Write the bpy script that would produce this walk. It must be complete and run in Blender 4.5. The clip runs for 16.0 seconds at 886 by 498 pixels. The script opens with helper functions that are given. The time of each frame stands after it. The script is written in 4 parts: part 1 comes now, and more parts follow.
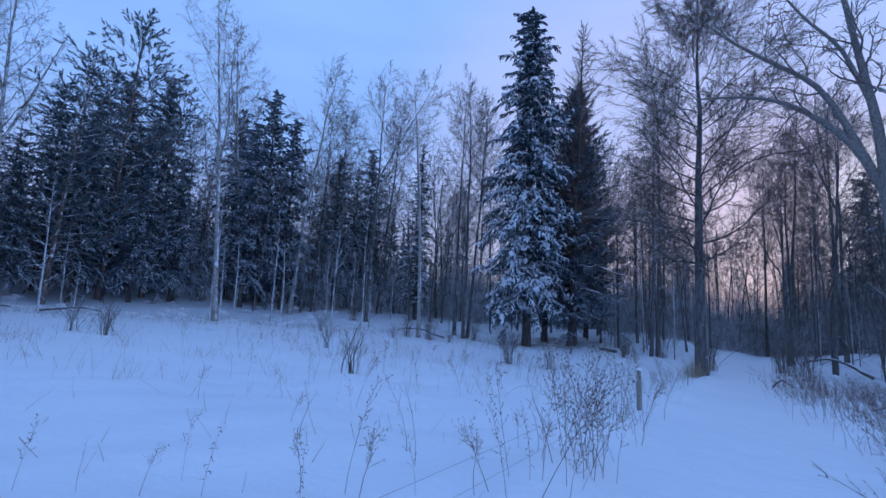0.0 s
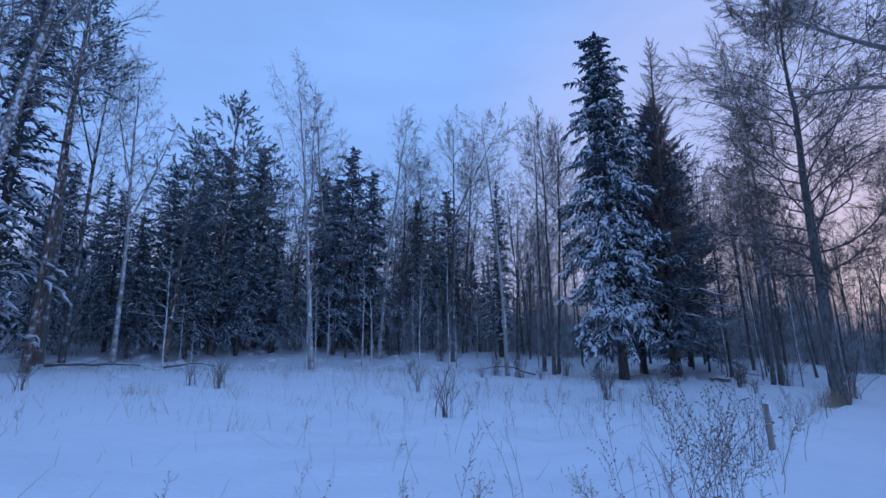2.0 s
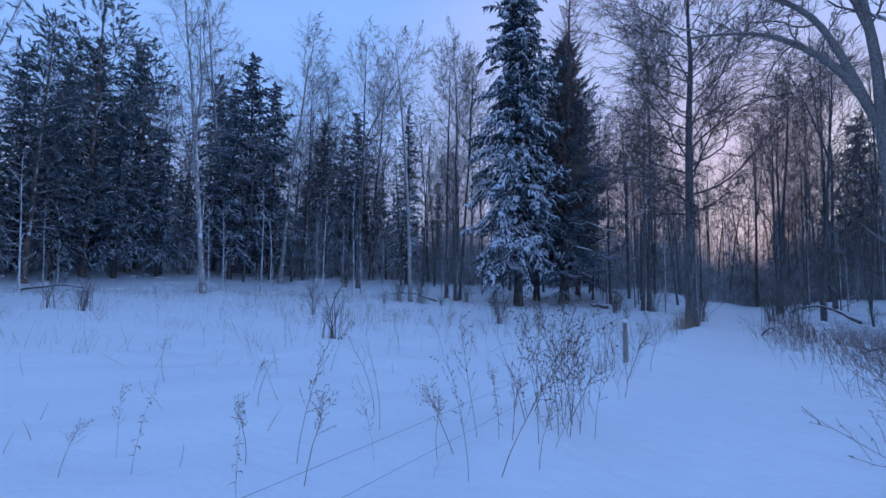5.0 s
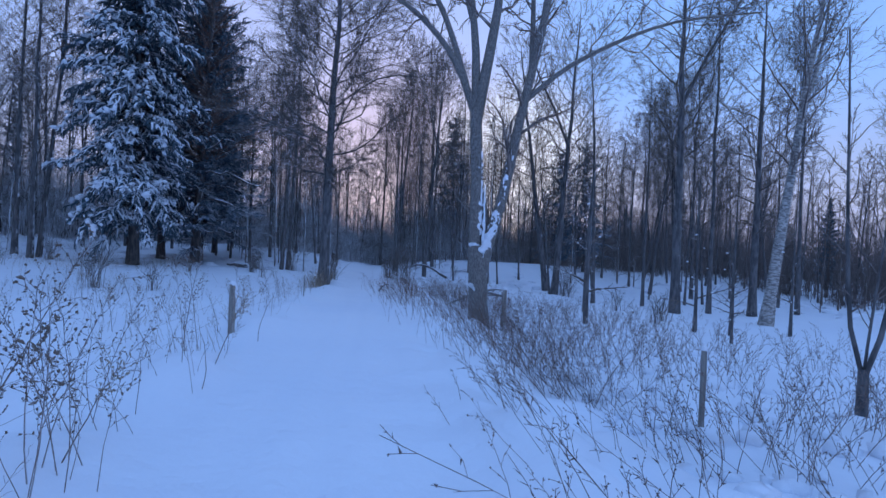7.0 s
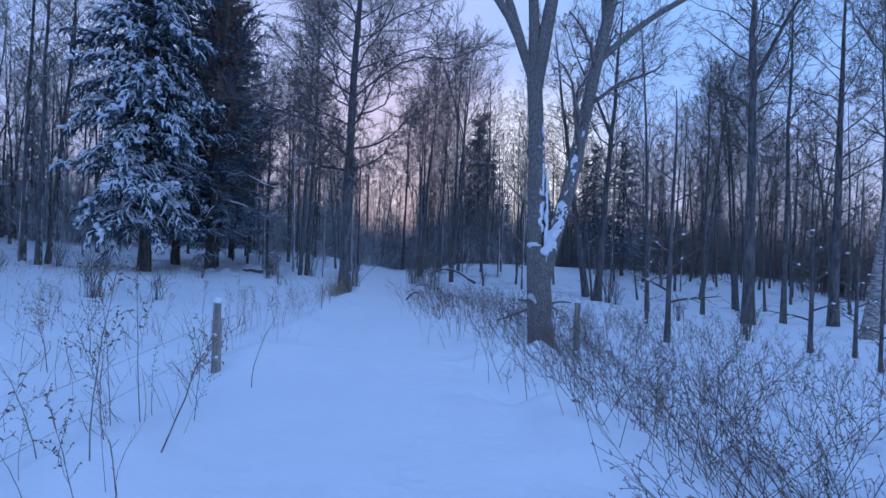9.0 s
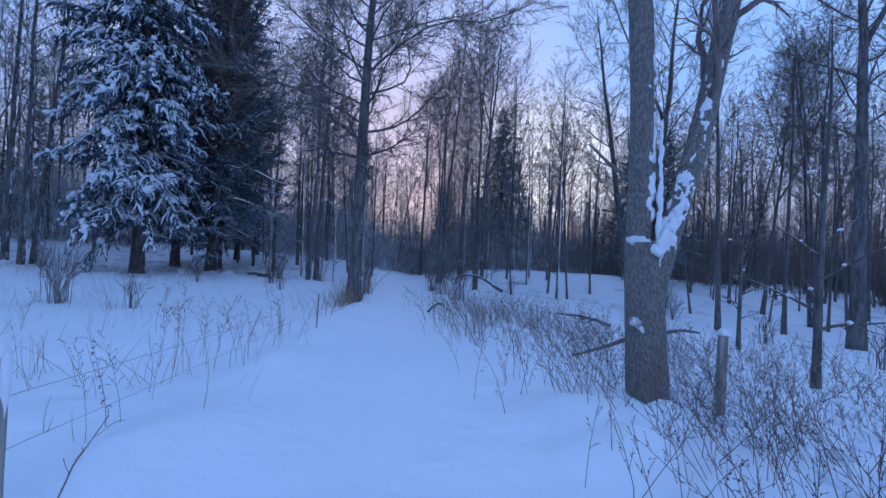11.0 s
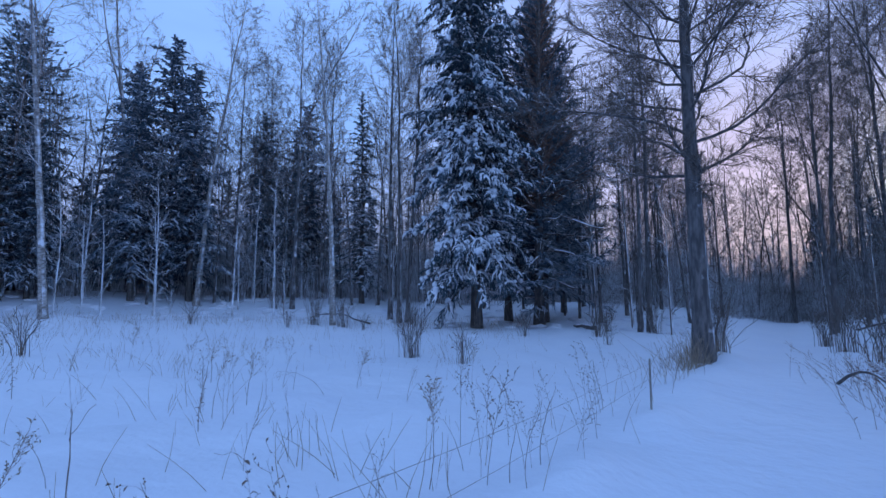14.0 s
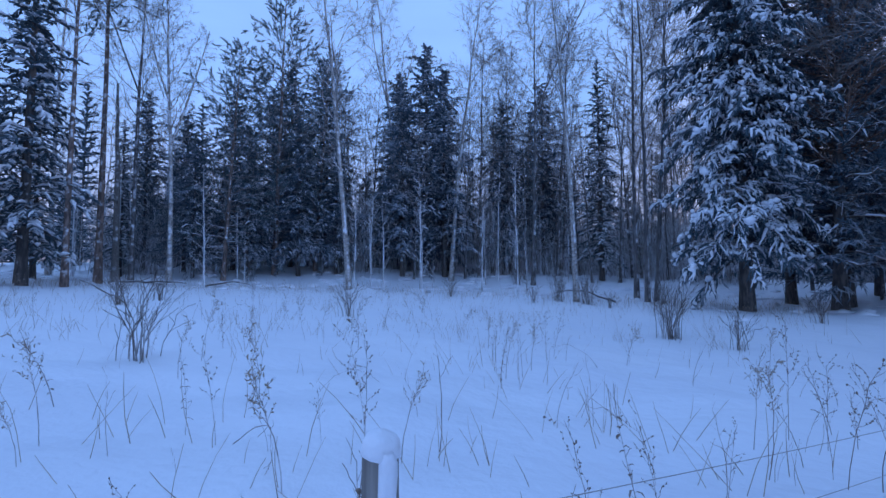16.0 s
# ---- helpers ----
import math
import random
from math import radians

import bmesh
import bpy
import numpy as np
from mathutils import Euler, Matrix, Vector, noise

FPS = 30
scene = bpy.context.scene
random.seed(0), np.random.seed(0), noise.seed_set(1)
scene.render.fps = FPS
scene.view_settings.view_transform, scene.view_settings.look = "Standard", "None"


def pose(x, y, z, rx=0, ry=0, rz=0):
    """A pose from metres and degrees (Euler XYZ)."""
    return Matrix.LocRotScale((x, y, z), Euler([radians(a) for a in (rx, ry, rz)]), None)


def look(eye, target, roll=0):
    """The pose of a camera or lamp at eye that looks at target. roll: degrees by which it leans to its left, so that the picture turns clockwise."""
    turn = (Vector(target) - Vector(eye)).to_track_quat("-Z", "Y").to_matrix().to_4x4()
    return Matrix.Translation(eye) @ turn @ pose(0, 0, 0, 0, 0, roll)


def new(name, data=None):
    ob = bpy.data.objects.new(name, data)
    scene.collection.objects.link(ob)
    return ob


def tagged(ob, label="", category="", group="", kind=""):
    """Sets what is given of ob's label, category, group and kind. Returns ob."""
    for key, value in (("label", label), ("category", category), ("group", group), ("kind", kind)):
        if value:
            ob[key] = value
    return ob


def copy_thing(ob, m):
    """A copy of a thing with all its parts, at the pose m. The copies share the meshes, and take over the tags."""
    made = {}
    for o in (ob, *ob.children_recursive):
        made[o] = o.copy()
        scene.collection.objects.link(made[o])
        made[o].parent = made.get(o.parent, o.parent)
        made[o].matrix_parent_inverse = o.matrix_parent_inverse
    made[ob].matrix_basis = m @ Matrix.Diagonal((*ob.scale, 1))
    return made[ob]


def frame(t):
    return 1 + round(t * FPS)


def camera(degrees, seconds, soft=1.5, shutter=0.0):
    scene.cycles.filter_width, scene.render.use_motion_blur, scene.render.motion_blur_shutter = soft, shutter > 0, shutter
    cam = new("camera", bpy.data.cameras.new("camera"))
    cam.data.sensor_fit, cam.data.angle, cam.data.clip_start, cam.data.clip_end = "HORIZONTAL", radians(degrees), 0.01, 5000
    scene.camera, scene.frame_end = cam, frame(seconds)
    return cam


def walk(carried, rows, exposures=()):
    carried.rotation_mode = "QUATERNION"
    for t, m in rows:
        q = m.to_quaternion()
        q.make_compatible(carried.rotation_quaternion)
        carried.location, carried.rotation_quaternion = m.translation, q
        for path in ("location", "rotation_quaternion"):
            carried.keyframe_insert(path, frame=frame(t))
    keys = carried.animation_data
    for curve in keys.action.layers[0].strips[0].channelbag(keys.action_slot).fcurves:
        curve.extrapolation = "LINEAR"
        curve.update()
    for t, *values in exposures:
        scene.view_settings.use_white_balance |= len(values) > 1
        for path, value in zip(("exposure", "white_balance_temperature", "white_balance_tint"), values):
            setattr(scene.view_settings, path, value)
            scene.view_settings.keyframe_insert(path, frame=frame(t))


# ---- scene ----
cam = camera(87.2, 16.0)
METRES, EYE, TILT, LEAN, TURN = 11.5, 1.6, 7.94, -2.61, 0.0
ROWS = [
    (0.0, 0.0, 0.0, 0.0, 0.0, 0.0, -0.0),
    (0.5, 0.0048, 0.0042, 0.0018, -1.58, 0.97, -0.2),
    (1.0, 0.0056, 0.005, 0.0027, -1.17, 1.87, 0.48),
    (1.5, -0.0001, 0.0071, 0.0023, 3.23, 3.44, 2.72),
    (2.0, -0.0074, 0.0038, 0.0042, 9.85, 4.89, 4.6),
    (2.5, -0.013, -0.0005, 0.0045, 16.15, 5.74, 5.63),
    (3.0, -0.0157, -0.0028, 0.0032, 17.64, 5.9, 5.72),
    (5.5, 0.0524, 0.0652, -0.0247, -11.56, -6.82, -0.47),
    (6.0, 0.078, 0.094, -0.0326, -25.96, -8.58, -3.83),
    (6.5, 0.1035, 0.1195, -0.0382, -40.39, -8.25, -5.92),
    (7.0, 0.1313, 0.1584, -0.045, -41.46, -8.04, -5.77),
    (7.5, 0.1534, 0.2032, -0.053, -41.1, -8.05, -5.23),
    (8.0, 0.1786, 0.2402, -0.0623, -40.4, -8.11, -4.97),
    (8.5, 0.1965, 0.292, -0.0727, -39.78, -8.16, -4.87),
    (9.0, 0.2253, 0.3419, -0.0809, -39.2, -7.82, -4.96),
    (11.5, 0.4078, 0.6241, -0.1423, -36.37, -7.04, -5.19),
    (12.0, 0.4407, 0.6695, -0.1498, -34.07, -6.26, -4.38),
    (12.5, 0.4573, 0.7233, -0.1602, -26.66, -4.78, -2.01),
    (13.0, 0.4697, 0.7562, -0.1652, -18.62, -3.26, 0.46),
    (13.5, 0.4645, 0.7584, -0.1652, -8.62, -2.45, 2.64),
    (14.0, 0.4576, 0.7554, -0.1664, 1.06, -1.74, 3.61),
    (14.5, 0.4401, 0.7465, -0.1664, 9.64, -1.68, 3.86),
    (15.0, 0.4190, 0.7350, -0.1648, 16.32, -2.49, 5.09),
    (15.5, 0.4150, 0.7334, -0.1636, 23.13, -2.44, 5.96),
    (16.0, 0.4108, 0.7287, -0.1624, 28.95, -2.03, 6.43),
]
walk(cam, [(t, pose(0, 0, EYE, TILT, LEAN, TURN) @ pose(METRES * x, METRES * y, METRES * z, 90 + pitch, roll, yaw)) for t, x, y, z, yaw, pitch, roll in ROWS], [(0.0, -0.05), (1.5, -0.12), (3.0, -0.2), (6.0, -0.04), (9.0, 0.05), (12.0, 0.1), (14.5, 0.04), (16.0, 0.1)])

world = bpy.data.worlds.new("dusk_sky")
scene.world = world
world.use_nodes = True
wn, wl = world.node_tree.nodes, world.node_tree.links
sky = wn.new("ShaderNodeTexSky")
sky.sky_type, sky.sun_disc = "NISHITA", False
SUN_AZ = 50.0  # degrees from ahead towards the right
sky.sun_elevation, sky.sun_rotation = radians(5.0), radians(SUN_AZ)
sky.air_density, sky.dust_density, sky.ozone_density = 1.3, 0.8, 3.0
# thin high cloud: long soft streaks that pale the sky a little
coord = wn.new("ShaderNodeTexCoord")
mapping = wn.new("ShaderNodeMapping")
mapping.inputs["Scale"].default_value = (1.6, 1.6, 7.0)
cloud = wn.new("ShaderNodeTexNoise")
cloud.inputs["Scale"].default_value, cloud.inputs["Detail"].default_value = 1.7, 6.0
ramp = wn.new("ShaderNodeMapRange")
ramp.inputs["From Min"].default_value, ramp.inputs["From Max"].default_value = 0.35, 0.75
ramp.inputs["To Min"].default_value, ramp.inputs["To Max"].default_value = 0.8, 0.94
# the veil goes from rosy grey low down to clear blue overhead
split, low = wn.new("ShaderNodeSeparateXYZ"), wn.new("ShaderNodeMapRange")
low.interpolation_type = "SMOOTHSTEP"
low.inputs["From Min"].default_value, low.inputs["From Max"].default_value = 0.0, 0.36
tone = wn.new("ShaderNodeMix")
tone.data_type = "RGBA"
tone.inputs[6].default_value, tone.inputs[7].default_value = (4.5, 4.8, 7.5, 1), (2.7, 4.95, 10.5, 1)
veil = wn.new("ShaderNodeMix")
veil.data_type = "RGBA"
back = wn["Background"]
wl.new(coord.outputs["Generated"], mapping.inputs["Vector"])
wl.new(coord.outputs["Generated"], split.inputs["Vector"])
wl.new(split.outputs["Z"], low.inputs["Value"])
wl.new(low.outputs["Result"], tone.inputs[0])
wl.new(mapping.outputs["Vector"], cloud.inputs["Vector"])
wl.new(cloud.outputs["Fac"], ramp.inputs["Value"])
wl.new(ramp.outputs["Result"], veil.inputs[0])
wl.new(sky.outputs["Color"], veil.inputs[6])
# the afterglow where the sun has gone down: a wide pale lobe, a rosy band and a bright core
last = tone.outputs[2]
for toward, lo, hi, top, colour in (((0.40, 0.89, 0.22), 0.80, 1.0, 0.45, (7.6, 6.9, 9.6, 1)), ((0.56, 0.82, 0.10), 0.93, 1.0, 0.5, (8.8, 6.2, 6.6, 1)), ((0.757, 0.635, 0.156), 0.975, 1.0, 0.85, (9.5, 10.2, 12.5, 1))):
    dot, lobe, glow = wn.new("ShaderNodeVectorMath"), wn.new("ShaderNodeMapRange"), wn.new("ShaderNodeMix")
    dot.operation = "DOT_PRODUCT"
    dot.inputs[1].default_value = toward
    wl.new(coord.outputs["Generated"], dot.inputs[0])
    lobe.interpolation_type, glow.data_type = "SMOOTHSTEP", "RGBA"
    lobe.inputs["From Min"].default_value, lobe.inputs["From Max"].default_value, lobe.inputs["To Max"].default_value = lo, hi, top
    glow.inputs[7].default_value = colour
    wl.new(dot.outputs["Value"], lobe.inputs["Value"])
    wl.new(lobe.outputs["Result"], glow.inputs[0])
    wl.new(last, glow.inputs[6])
    last = glow.outputs[2]
wl.new(last, veil.inputs[7])
wl.new(veil.outputs[2], back.inputs["Color"])
back.inputs["Strength"].default_value = 0.12

sun = new("sun", bpy.data.lights.new("sun", "SUN"))
sun.data.energy, sun.data.angle, sun.data.color = 0.22, radians(40), (1.0, 0.82, 0.8)
sun.matrix_world = look((0, 0, 0), (-math.sin(radians(SUN_AZ)), -math.cos(radians(SUN_AZ)), -math.tan(radians(4.0))))


# ---- materials ----
def shader(name, rough=0.8):
    m = bpy.data.materials.new(name)
    m.use_nodes = True
    p = m.node_tree.nodes["Principled BSDF"]
    p.inputs["Roughness"].default_value = rough
    return m, m.node_tree.nodes, m.node_tree.links, p


def noise_node(n, l, scale, detail=4.0, stretch=(1, 1, 1), space="Object"):
    c, mp, t = n.new("ShaderNodeTexCoord"), n.new("ShaderNodeMapping"), n.new("ShaderNodeTexNoise")
    mp.inputs["Scale"].default_value = stretch
    t.inputs["Scale"].default_value, t.inputs["Detail"].default_value = scale, detail
    l.new(c.outputs[space], mp.inputs["Vector"])
    l.new(mp.outputs["Vector"], t.inputs["Vector"])
    return t


def span(n, l, value, a, b, lo=0.0, hi=1.0):
    r = n.new("ShaderNodeMapRange")
    for k, v in (("From Min", a), ("From Max", b), ("To Min", lo), ("To Max", hi)):
        r.inputs[k].default_value = v
    l.new(value, r.inputs["Value"])
    return r.outputs["Result"]


def mixed(n, l, fac, a, b):
    m = n.new("ShaderNodeMix")
    m.data_type = "RGBA"
    for socket, v in ((m.inputs[6], a), (m.inputs[7], b)):
        if isinstance(v, tuple):
            socket.default_value = (*v, 1)
        else:
            l.new(v, socket)
    l.new(fac, m.inputs[0])
    return m.outputs[2]


def relief(n, l, p, height, strength, distance):
    b = n.new("ShaderNodeBump")
    b.inputs["Strength"].default_value, b.inputs["Distance"].default_value = strength, distance
    l.new(height, b.inputs["Height"])
    l.new(b.outputs["Normal"], p.inputs["Normal"])


SNOW = (0.84, 0.87, 0.92)
WIND = (0.80, -0.50, 0.33)  # the side to which the last snowfall was blown


def snow_cover(n, l, colour, lo, hi, wind=WIND, scale=3.0):
    """Snow stuck to the sides that face the wind and to the tops."""
    g, d, add = n.new("ShaderNodeNewGeometry"), n.new("ShaderNodeVectorMath"), n.new("ShaderNodeMath")
    d.operation, add.operation = "DOT_PRODUCT", "ADD"
    d.inputs[1].default_value = wind
    l.new(g.outputs["True Normal"], d.inputs[0])
    t = noise_node(n, l, scale, 5.0)
    l.new(d.outputs["Value"], add.inputs[0])
    l.new(span(n, l, t.outputs["Fac"], 0.2, 0.8, -0.7, 0.7), add.inputs[1])
    return mixed(n, l, span(n, l, add.outputs["Value"], lo, hi), colour, SNOW)


def bark(name, dark, light, lo, hi, stretch=(1, 1, 0.25), scale=9.0, snow_scale=2.5):
    m, n, l, p = shader(name, 0.9)
    t = noise_node(n, l, scale, 9.0, stretch)
    big = noise_node(n, l, 0.7, 3.0)
    c = mixed(n, l, span(n, l, t.outputs["Fac"], 0.4, 0.6), dark, light)
    c = mixed(n, l, span(n, l, big.outputs["Fac"], 0.5, 0.75, 0.0, 0.6), c, tuple(0.55 * x for x in light))
    l.new(snow_cover(n, l, c, lo, hi, scale=snow_scale), p.inputs["Base Color"])
    relief(n, l, p, t.outputs["Fac"], 1.0, 0.06)
    return m


alder_bark = bark("alder_bark", (0.072, 0.07, 0.072), (0.165, 0.155, 0.155), 0.85, 1.35)
aspen_bark = bark("aspen_bark", (0.165, 0.15, 0.14), (0.29, 0.265, 0.245), 0.95, 1.4, (1, 1, 0.45), 38.0, 3.0)
snowy_bark = bark("snowy_bark", (0.12, 0.105, 0.095), (0.24, 0.21, 0.19), 0.72, 1.15, (1, 1, 0.45), 22.0, 7.0)
pine_bark = bark("pine_bark", (0.11, 0.082, 0.072), (0.26, 0.185, 0.155), 0.95, 1.3, (1, 1, 0.35), 6.0)
spruce_bark = bark("spruce_bark", (0.06, 0.055, 0.055), (0.135, 0.118, 0.108), 1.1, 1.5)
birch_bark = bark("birch_bark", (0.2, 0.18, 0.17), (0.5, 0.47, 0.44), 0.8, 1.2, (1, 1, 2.2), 7.0)
twig_bark = bark("twig_bark", (0.13, 0.105, 0.098), (0.25, 0.2, 0.18), 0.5, 1.2, snow_scale=1.2)
alder_twig = bark("alder_twig", (0.1, 0.085, 0.078), (0.2, 0.168, 0.15), 0.7, 1.35, snow_scale=1.2)
russet_twig = bark("russet_twig", (0.16, 0.1, 0.08), (0.29, 0.19, 0.15), 0.85, 1.4, snow_scale=1.2)
snowy_twig = bark("snowy_twig", (0.1, 0.08, 0.07), (0.2, 0.16, 0.14), 0.2, 0.85, snow_scale=1.2)


def needles(name, dark, light, lo, hi):
    m, n, l, p = shader(name, 0.75)
    t, fine = noise_node(n, l, 1.1, 3.0), noise_node(n, l, 40.0, 2.0)
    c = mixed(n, l, span(n, l, t.outputs["Fac"], 0.35, 0.7), dark, light)
    l.new(snow_cover(n, l, c, lo, hi, (0.25, -0.2, 0.95), 0.9), p.inputs["Base Color"])
    relief(n, l, p, fine.outputs["Fac"], 1.0, 0.02)
    return m


spruce_needles = needles("spruce_needles", (0.05, 0.09, 0.12), (0.09, 0.15, 0.185), 0.45, 1.3)
dark_needles = needles("dark_needles", (0.055, 0.1, 0.145), (0.09, 0.155, 0.21), 0.12, 1.45)
pine_needles = needles("pine_needles", (0.05, 0.088, 0.105), (0.095, 0.15, 0.165), 0.4, 1.3)


def snow_material(name, bump_scale, strength):
    m, n, l, p = shader(name, 0.65)
    t, big = noise_node(n, l, bump_scale, 6.0), noise_node(n, l, 0.35, 4.0)
    l.new(mixed(n, l, span(n, l, big.outputs["Fac"], 0.35, 0.7), SNOW, (0.8, 0.835, 0.9)), p.inputs["Base Color"])
    both = n.new("ShaderNodeMath")
    both.operation = "MULTIPLY_ADD"
    both.inputs[1].default_value = 3.0
    wide = noise_node(n, l, bump_scale * 0.28, 5.0)
    l.new(wide.outputs["Fac"], both.inputs[0])
    l.new(t.outputs["Fac"], both.inputs[2])
    relief(n, l, p, both.outputs["Value"], strength, 0.06)
    return m


ground_snow = snow_material("ground_snow", 6.0, 0.42)
clump_snow = snow_material("clump_snow", 9.0, 0.5)


def plain(name, dark, light, scale=12.0, rough=0.85, stretch=(1, 1, 0.2)):
    m, n, l, p = shader(name, rough)
    t = noise_node(n, l, scale, 5.0, stretch)
    l.new(mixed(n, l, span(n, l, t.outputs["Fac"], 0.35, 0.65), dark, light), p.inputs["Base Color"])
    relief(n, l, p, t.outputs["Fac"], 0.6, 0.01)
    return m


dry_stalk = bark("dry_stalk", (0.12, 0.085, 0.075), (0.27, 0.19, 0.16), 0.5, 1.25, snow_scale=6.0)
pale_grass = plain("pale_grass", (0.22, 0.16, 0.11), (0.42, 0.33, 0.24))
seed_head = plain("seed_head", (0.11, 0.08, 0.065), (0.25, 0.18, 0.14), 30.0)
post_wood = plain("post_wood", (0.17, 0.155, 0.14), (0.38, 0.35, 0.32), 18.0, stretch=(1, 1, 0.08))
rusty_wire = plain("rusty_wire", (0.2, 0.18, 0.17), (0.4, 0.38, 0.37), 30.0, 0.6)

# ---- mesh helpers ----
rng = np.random.default_rng(7)


def unit(v):
    return v / np.maximum(np.linalg.norm(v, axis=-1, keepdims=True), 1e-9)


def tubes(pts, rad, sides, flat=1.0):
    """Swept tubes: pts (m, k, 3), rad (m, k); returns vertices and quads."""
    m, k = pts.shape[:2]
    tan = unit(np.gradient(pts, axis=1))
    ref = np.where(np.abs(unit(pts[:, -1] - pts[:, 0])[:, 2:3]) > 0.85, [[1.0, 0.13, 0.0]], [[0.0, 0.13, 1.0]])
    e1 = unit(np.cross(tan, ref[:, None, :]))
    e2 = np.cross(e1, tan)
    a = np.arange(sides) * 2 * np.pi / sides
    ring = e1[:, :, None] * np.cos(a)[:, None] + flat * e2[:, :, None] * np.sin(a)[:, None]
    v = (pts[:, :, None] + ring * rad[:, :, None, None]).reshape(-1, 3)
    base = (np.arange(m) * k * sides)[:, None, None] + (np.arange(k - 1) * sides)[None, :, None]
    j, jn = np.arange(sides), (np.arange(sides) + 1) % sides
    f = np.stack([base + j, base + jn, base + sides + jn, base + sides + j], -1).reshape(-1, 4)
    return v, f


def spikes(pts, rad):
    """Thin three-sided spikes that taper to a point: pts (m, 2 or more, 3)."""
    p0, p1, r = pts[:, 0], pts[:, -1], rad[:, 0]
    d = unit(p1 - p0)
    e1 = unit(np.cross(d, np.where(np.abs(d[:, 2:3]) > 0.85, [[1.0, 0.13, 0.0]], [[0.0, 0.13, 1.0]])))
    e2 = np.cross(e1, d)
    a = np.arange(3) * 2 * np.pi / 3
    ring = p0[:, None] + (e1[:, None] * np.cos(a)[:, None] + e2[:, None] * np.sin(a)[:, None]) * r[:, None, None]
    v = np.concatenate([ring, p1[:, None]], 1).reshape(-1, 3)
    f = (np.arange(len(pts)) * 4)[:, None, None] + np.array([[0, 1, 3], [1, 2, 3], [2, 0, 3]])[None]
    return v, f.reshape(-1, 3)


def mesh_of(name, pieces, material, smooth=True):
    vs, loops, counts, off = [], [], [], 0
    for v, f in pieces:
        vs.append(v), loops.append((f + off).ravel()), counts.append(np.full(len(f), f.shape[1]))
        off += len(v)
    v, loop, count = np.concatenate(vs), np.concatenate(loops), np.concatenate(counts)
    me = bpy.data.meshes.new(name)
    me.vertices.add(len(v)), me.loops.add(len(loop)), me.polygons.add(len(count))
    me.vertices.foreach_set("co", v.astype(np.float32).ravel())
    me.loops.foreach_set("vertex_index", loop.astype(np.int32))
    me.polygons.foreach_set("loop_start", (np.cumsum(count) - count).astype(np.int32))
    me.polygons.foreach_set("use_smooth", np.full(len(count), smooth))
    me.update(calc_edges=True)
    me.materials.append(material)
    return me


def part(name, pieces, material, parent=None, label="", kind="", smooth=True):
    ob = new(name, mesh_of(name, pieces, material, smooth))
    ob.parent = parent
    return tagged(ob, label, kind=kind)


def blobs(centres, radii, squash=0.6, lump=0.25):
    """Lumpy closed blobs of snow: a low sphere for each centre."""
    bm = bmesh.new()
    bmesh.ops.create_icosphere(bm, subdivisions=1, radius=1.0)
    v0 = np.array([v.co for v in bm.verts])
    f0 = np.array([[v.index for v in f.verts] for f in bm.faces])
    bm.free()
    n, c, r = len(centres), np.asarray(centres, float), np.asarray(radii, float)
    r = r[:, None] * np.ones(3) if r.ndim == 1 else r
    v = v0[None] * (1 + rng.uniform(-lump, lump, (n, len(v0), 1))) * r[:, None]
    v[..., 2] *= squash
    v += c[:, None]
    f = f0[None] + (np.arange(n) * len(v0))[:, None, None]
    return v.reshape(-1, 3), f.reshape(-1, 3)


def grow(pp, pr, per, lo, hi, length, angle, k, lift=0.0, wob=0.1, shape=None, thin=0.55, tip=0.004, flat=False):
    """Branches along each parent line: per of them between the shares lo and hi of its length."""
    n, kp = pp.shape[:2]
    u = lo + (hi - lo) * (np.arange(per)[None] + rng.uniform(0, 1, (n, per))) / per
    x = np.clip(u * (kp - 1), 0, kp - 1.001)
    i, w = x.astype(int), (x % 1)[..., None]
    rows = np.arange(n)[:, None]
    p0 = pp[rows, i] * (1 - w) + pp[rows, i + 1] * w
    r0 = pr[rows, i] * (1 - w[..., 0]) + pr[rows, i + 1] * w[..., 0]
    tan = unit(pp[rows, i + 1] - pp[rows, i])
    side = unit(np.cross(tan, np.where(np.abs(tan[..., 2:3]) > 0.9, [1.0, 0, 0], [0, 0, 1.0])))
    other = np.cross(side, tan)
    if flat:
        az = np.where(np.arange(per)[None] % 2 == 0, 0, np.pi) + rng.uniform(-0.5, 0.5, (n, per))
    else:
        az = np.arange(per)[None] * 2.4 + rng.uniform(0, 6.28, (n, 1)) + rng.uniform(-0.5, 0.5, (n, per))
    az = az[..., None]
    ang = (angle[0] + (angle[1] - angle[0]) * u + rng.uniform(-0.15, 0.15, (n, per)))[..., None]
    d = np.cos(ang) * tan + np.sin(ang) * (np.cos(az) * side + np.sin(az) * other)
    ln = length * (np.linalg.norm(pp[:, -1] - pp[:, 0], axis=1)[:, None] if length < 1 else 1.0)
    ln = ln * rng.uniform(0.6, 1.1, (n, per)) * (shape(u) if shape else 1.15 - 0.75 * u)
    p, d = p0.reshape(-1, 3), d.reshape(-1, 3)
    step = (ln.reshape(-1, 1)) / (k - 1)
    out = [p]
    for s in range(k - 1):
        out.append(out[-1] + d * step)
        d = unit(d + np.array([0, 0, lift]) + rng.normal(0, wob, d.shape))
    pts = np.stack(out, 1)
    r = np.maximum(thin * r0.reshape(-1, 1) * np.linspace(1, 0.25, k)[None], tip)
    return pts, r


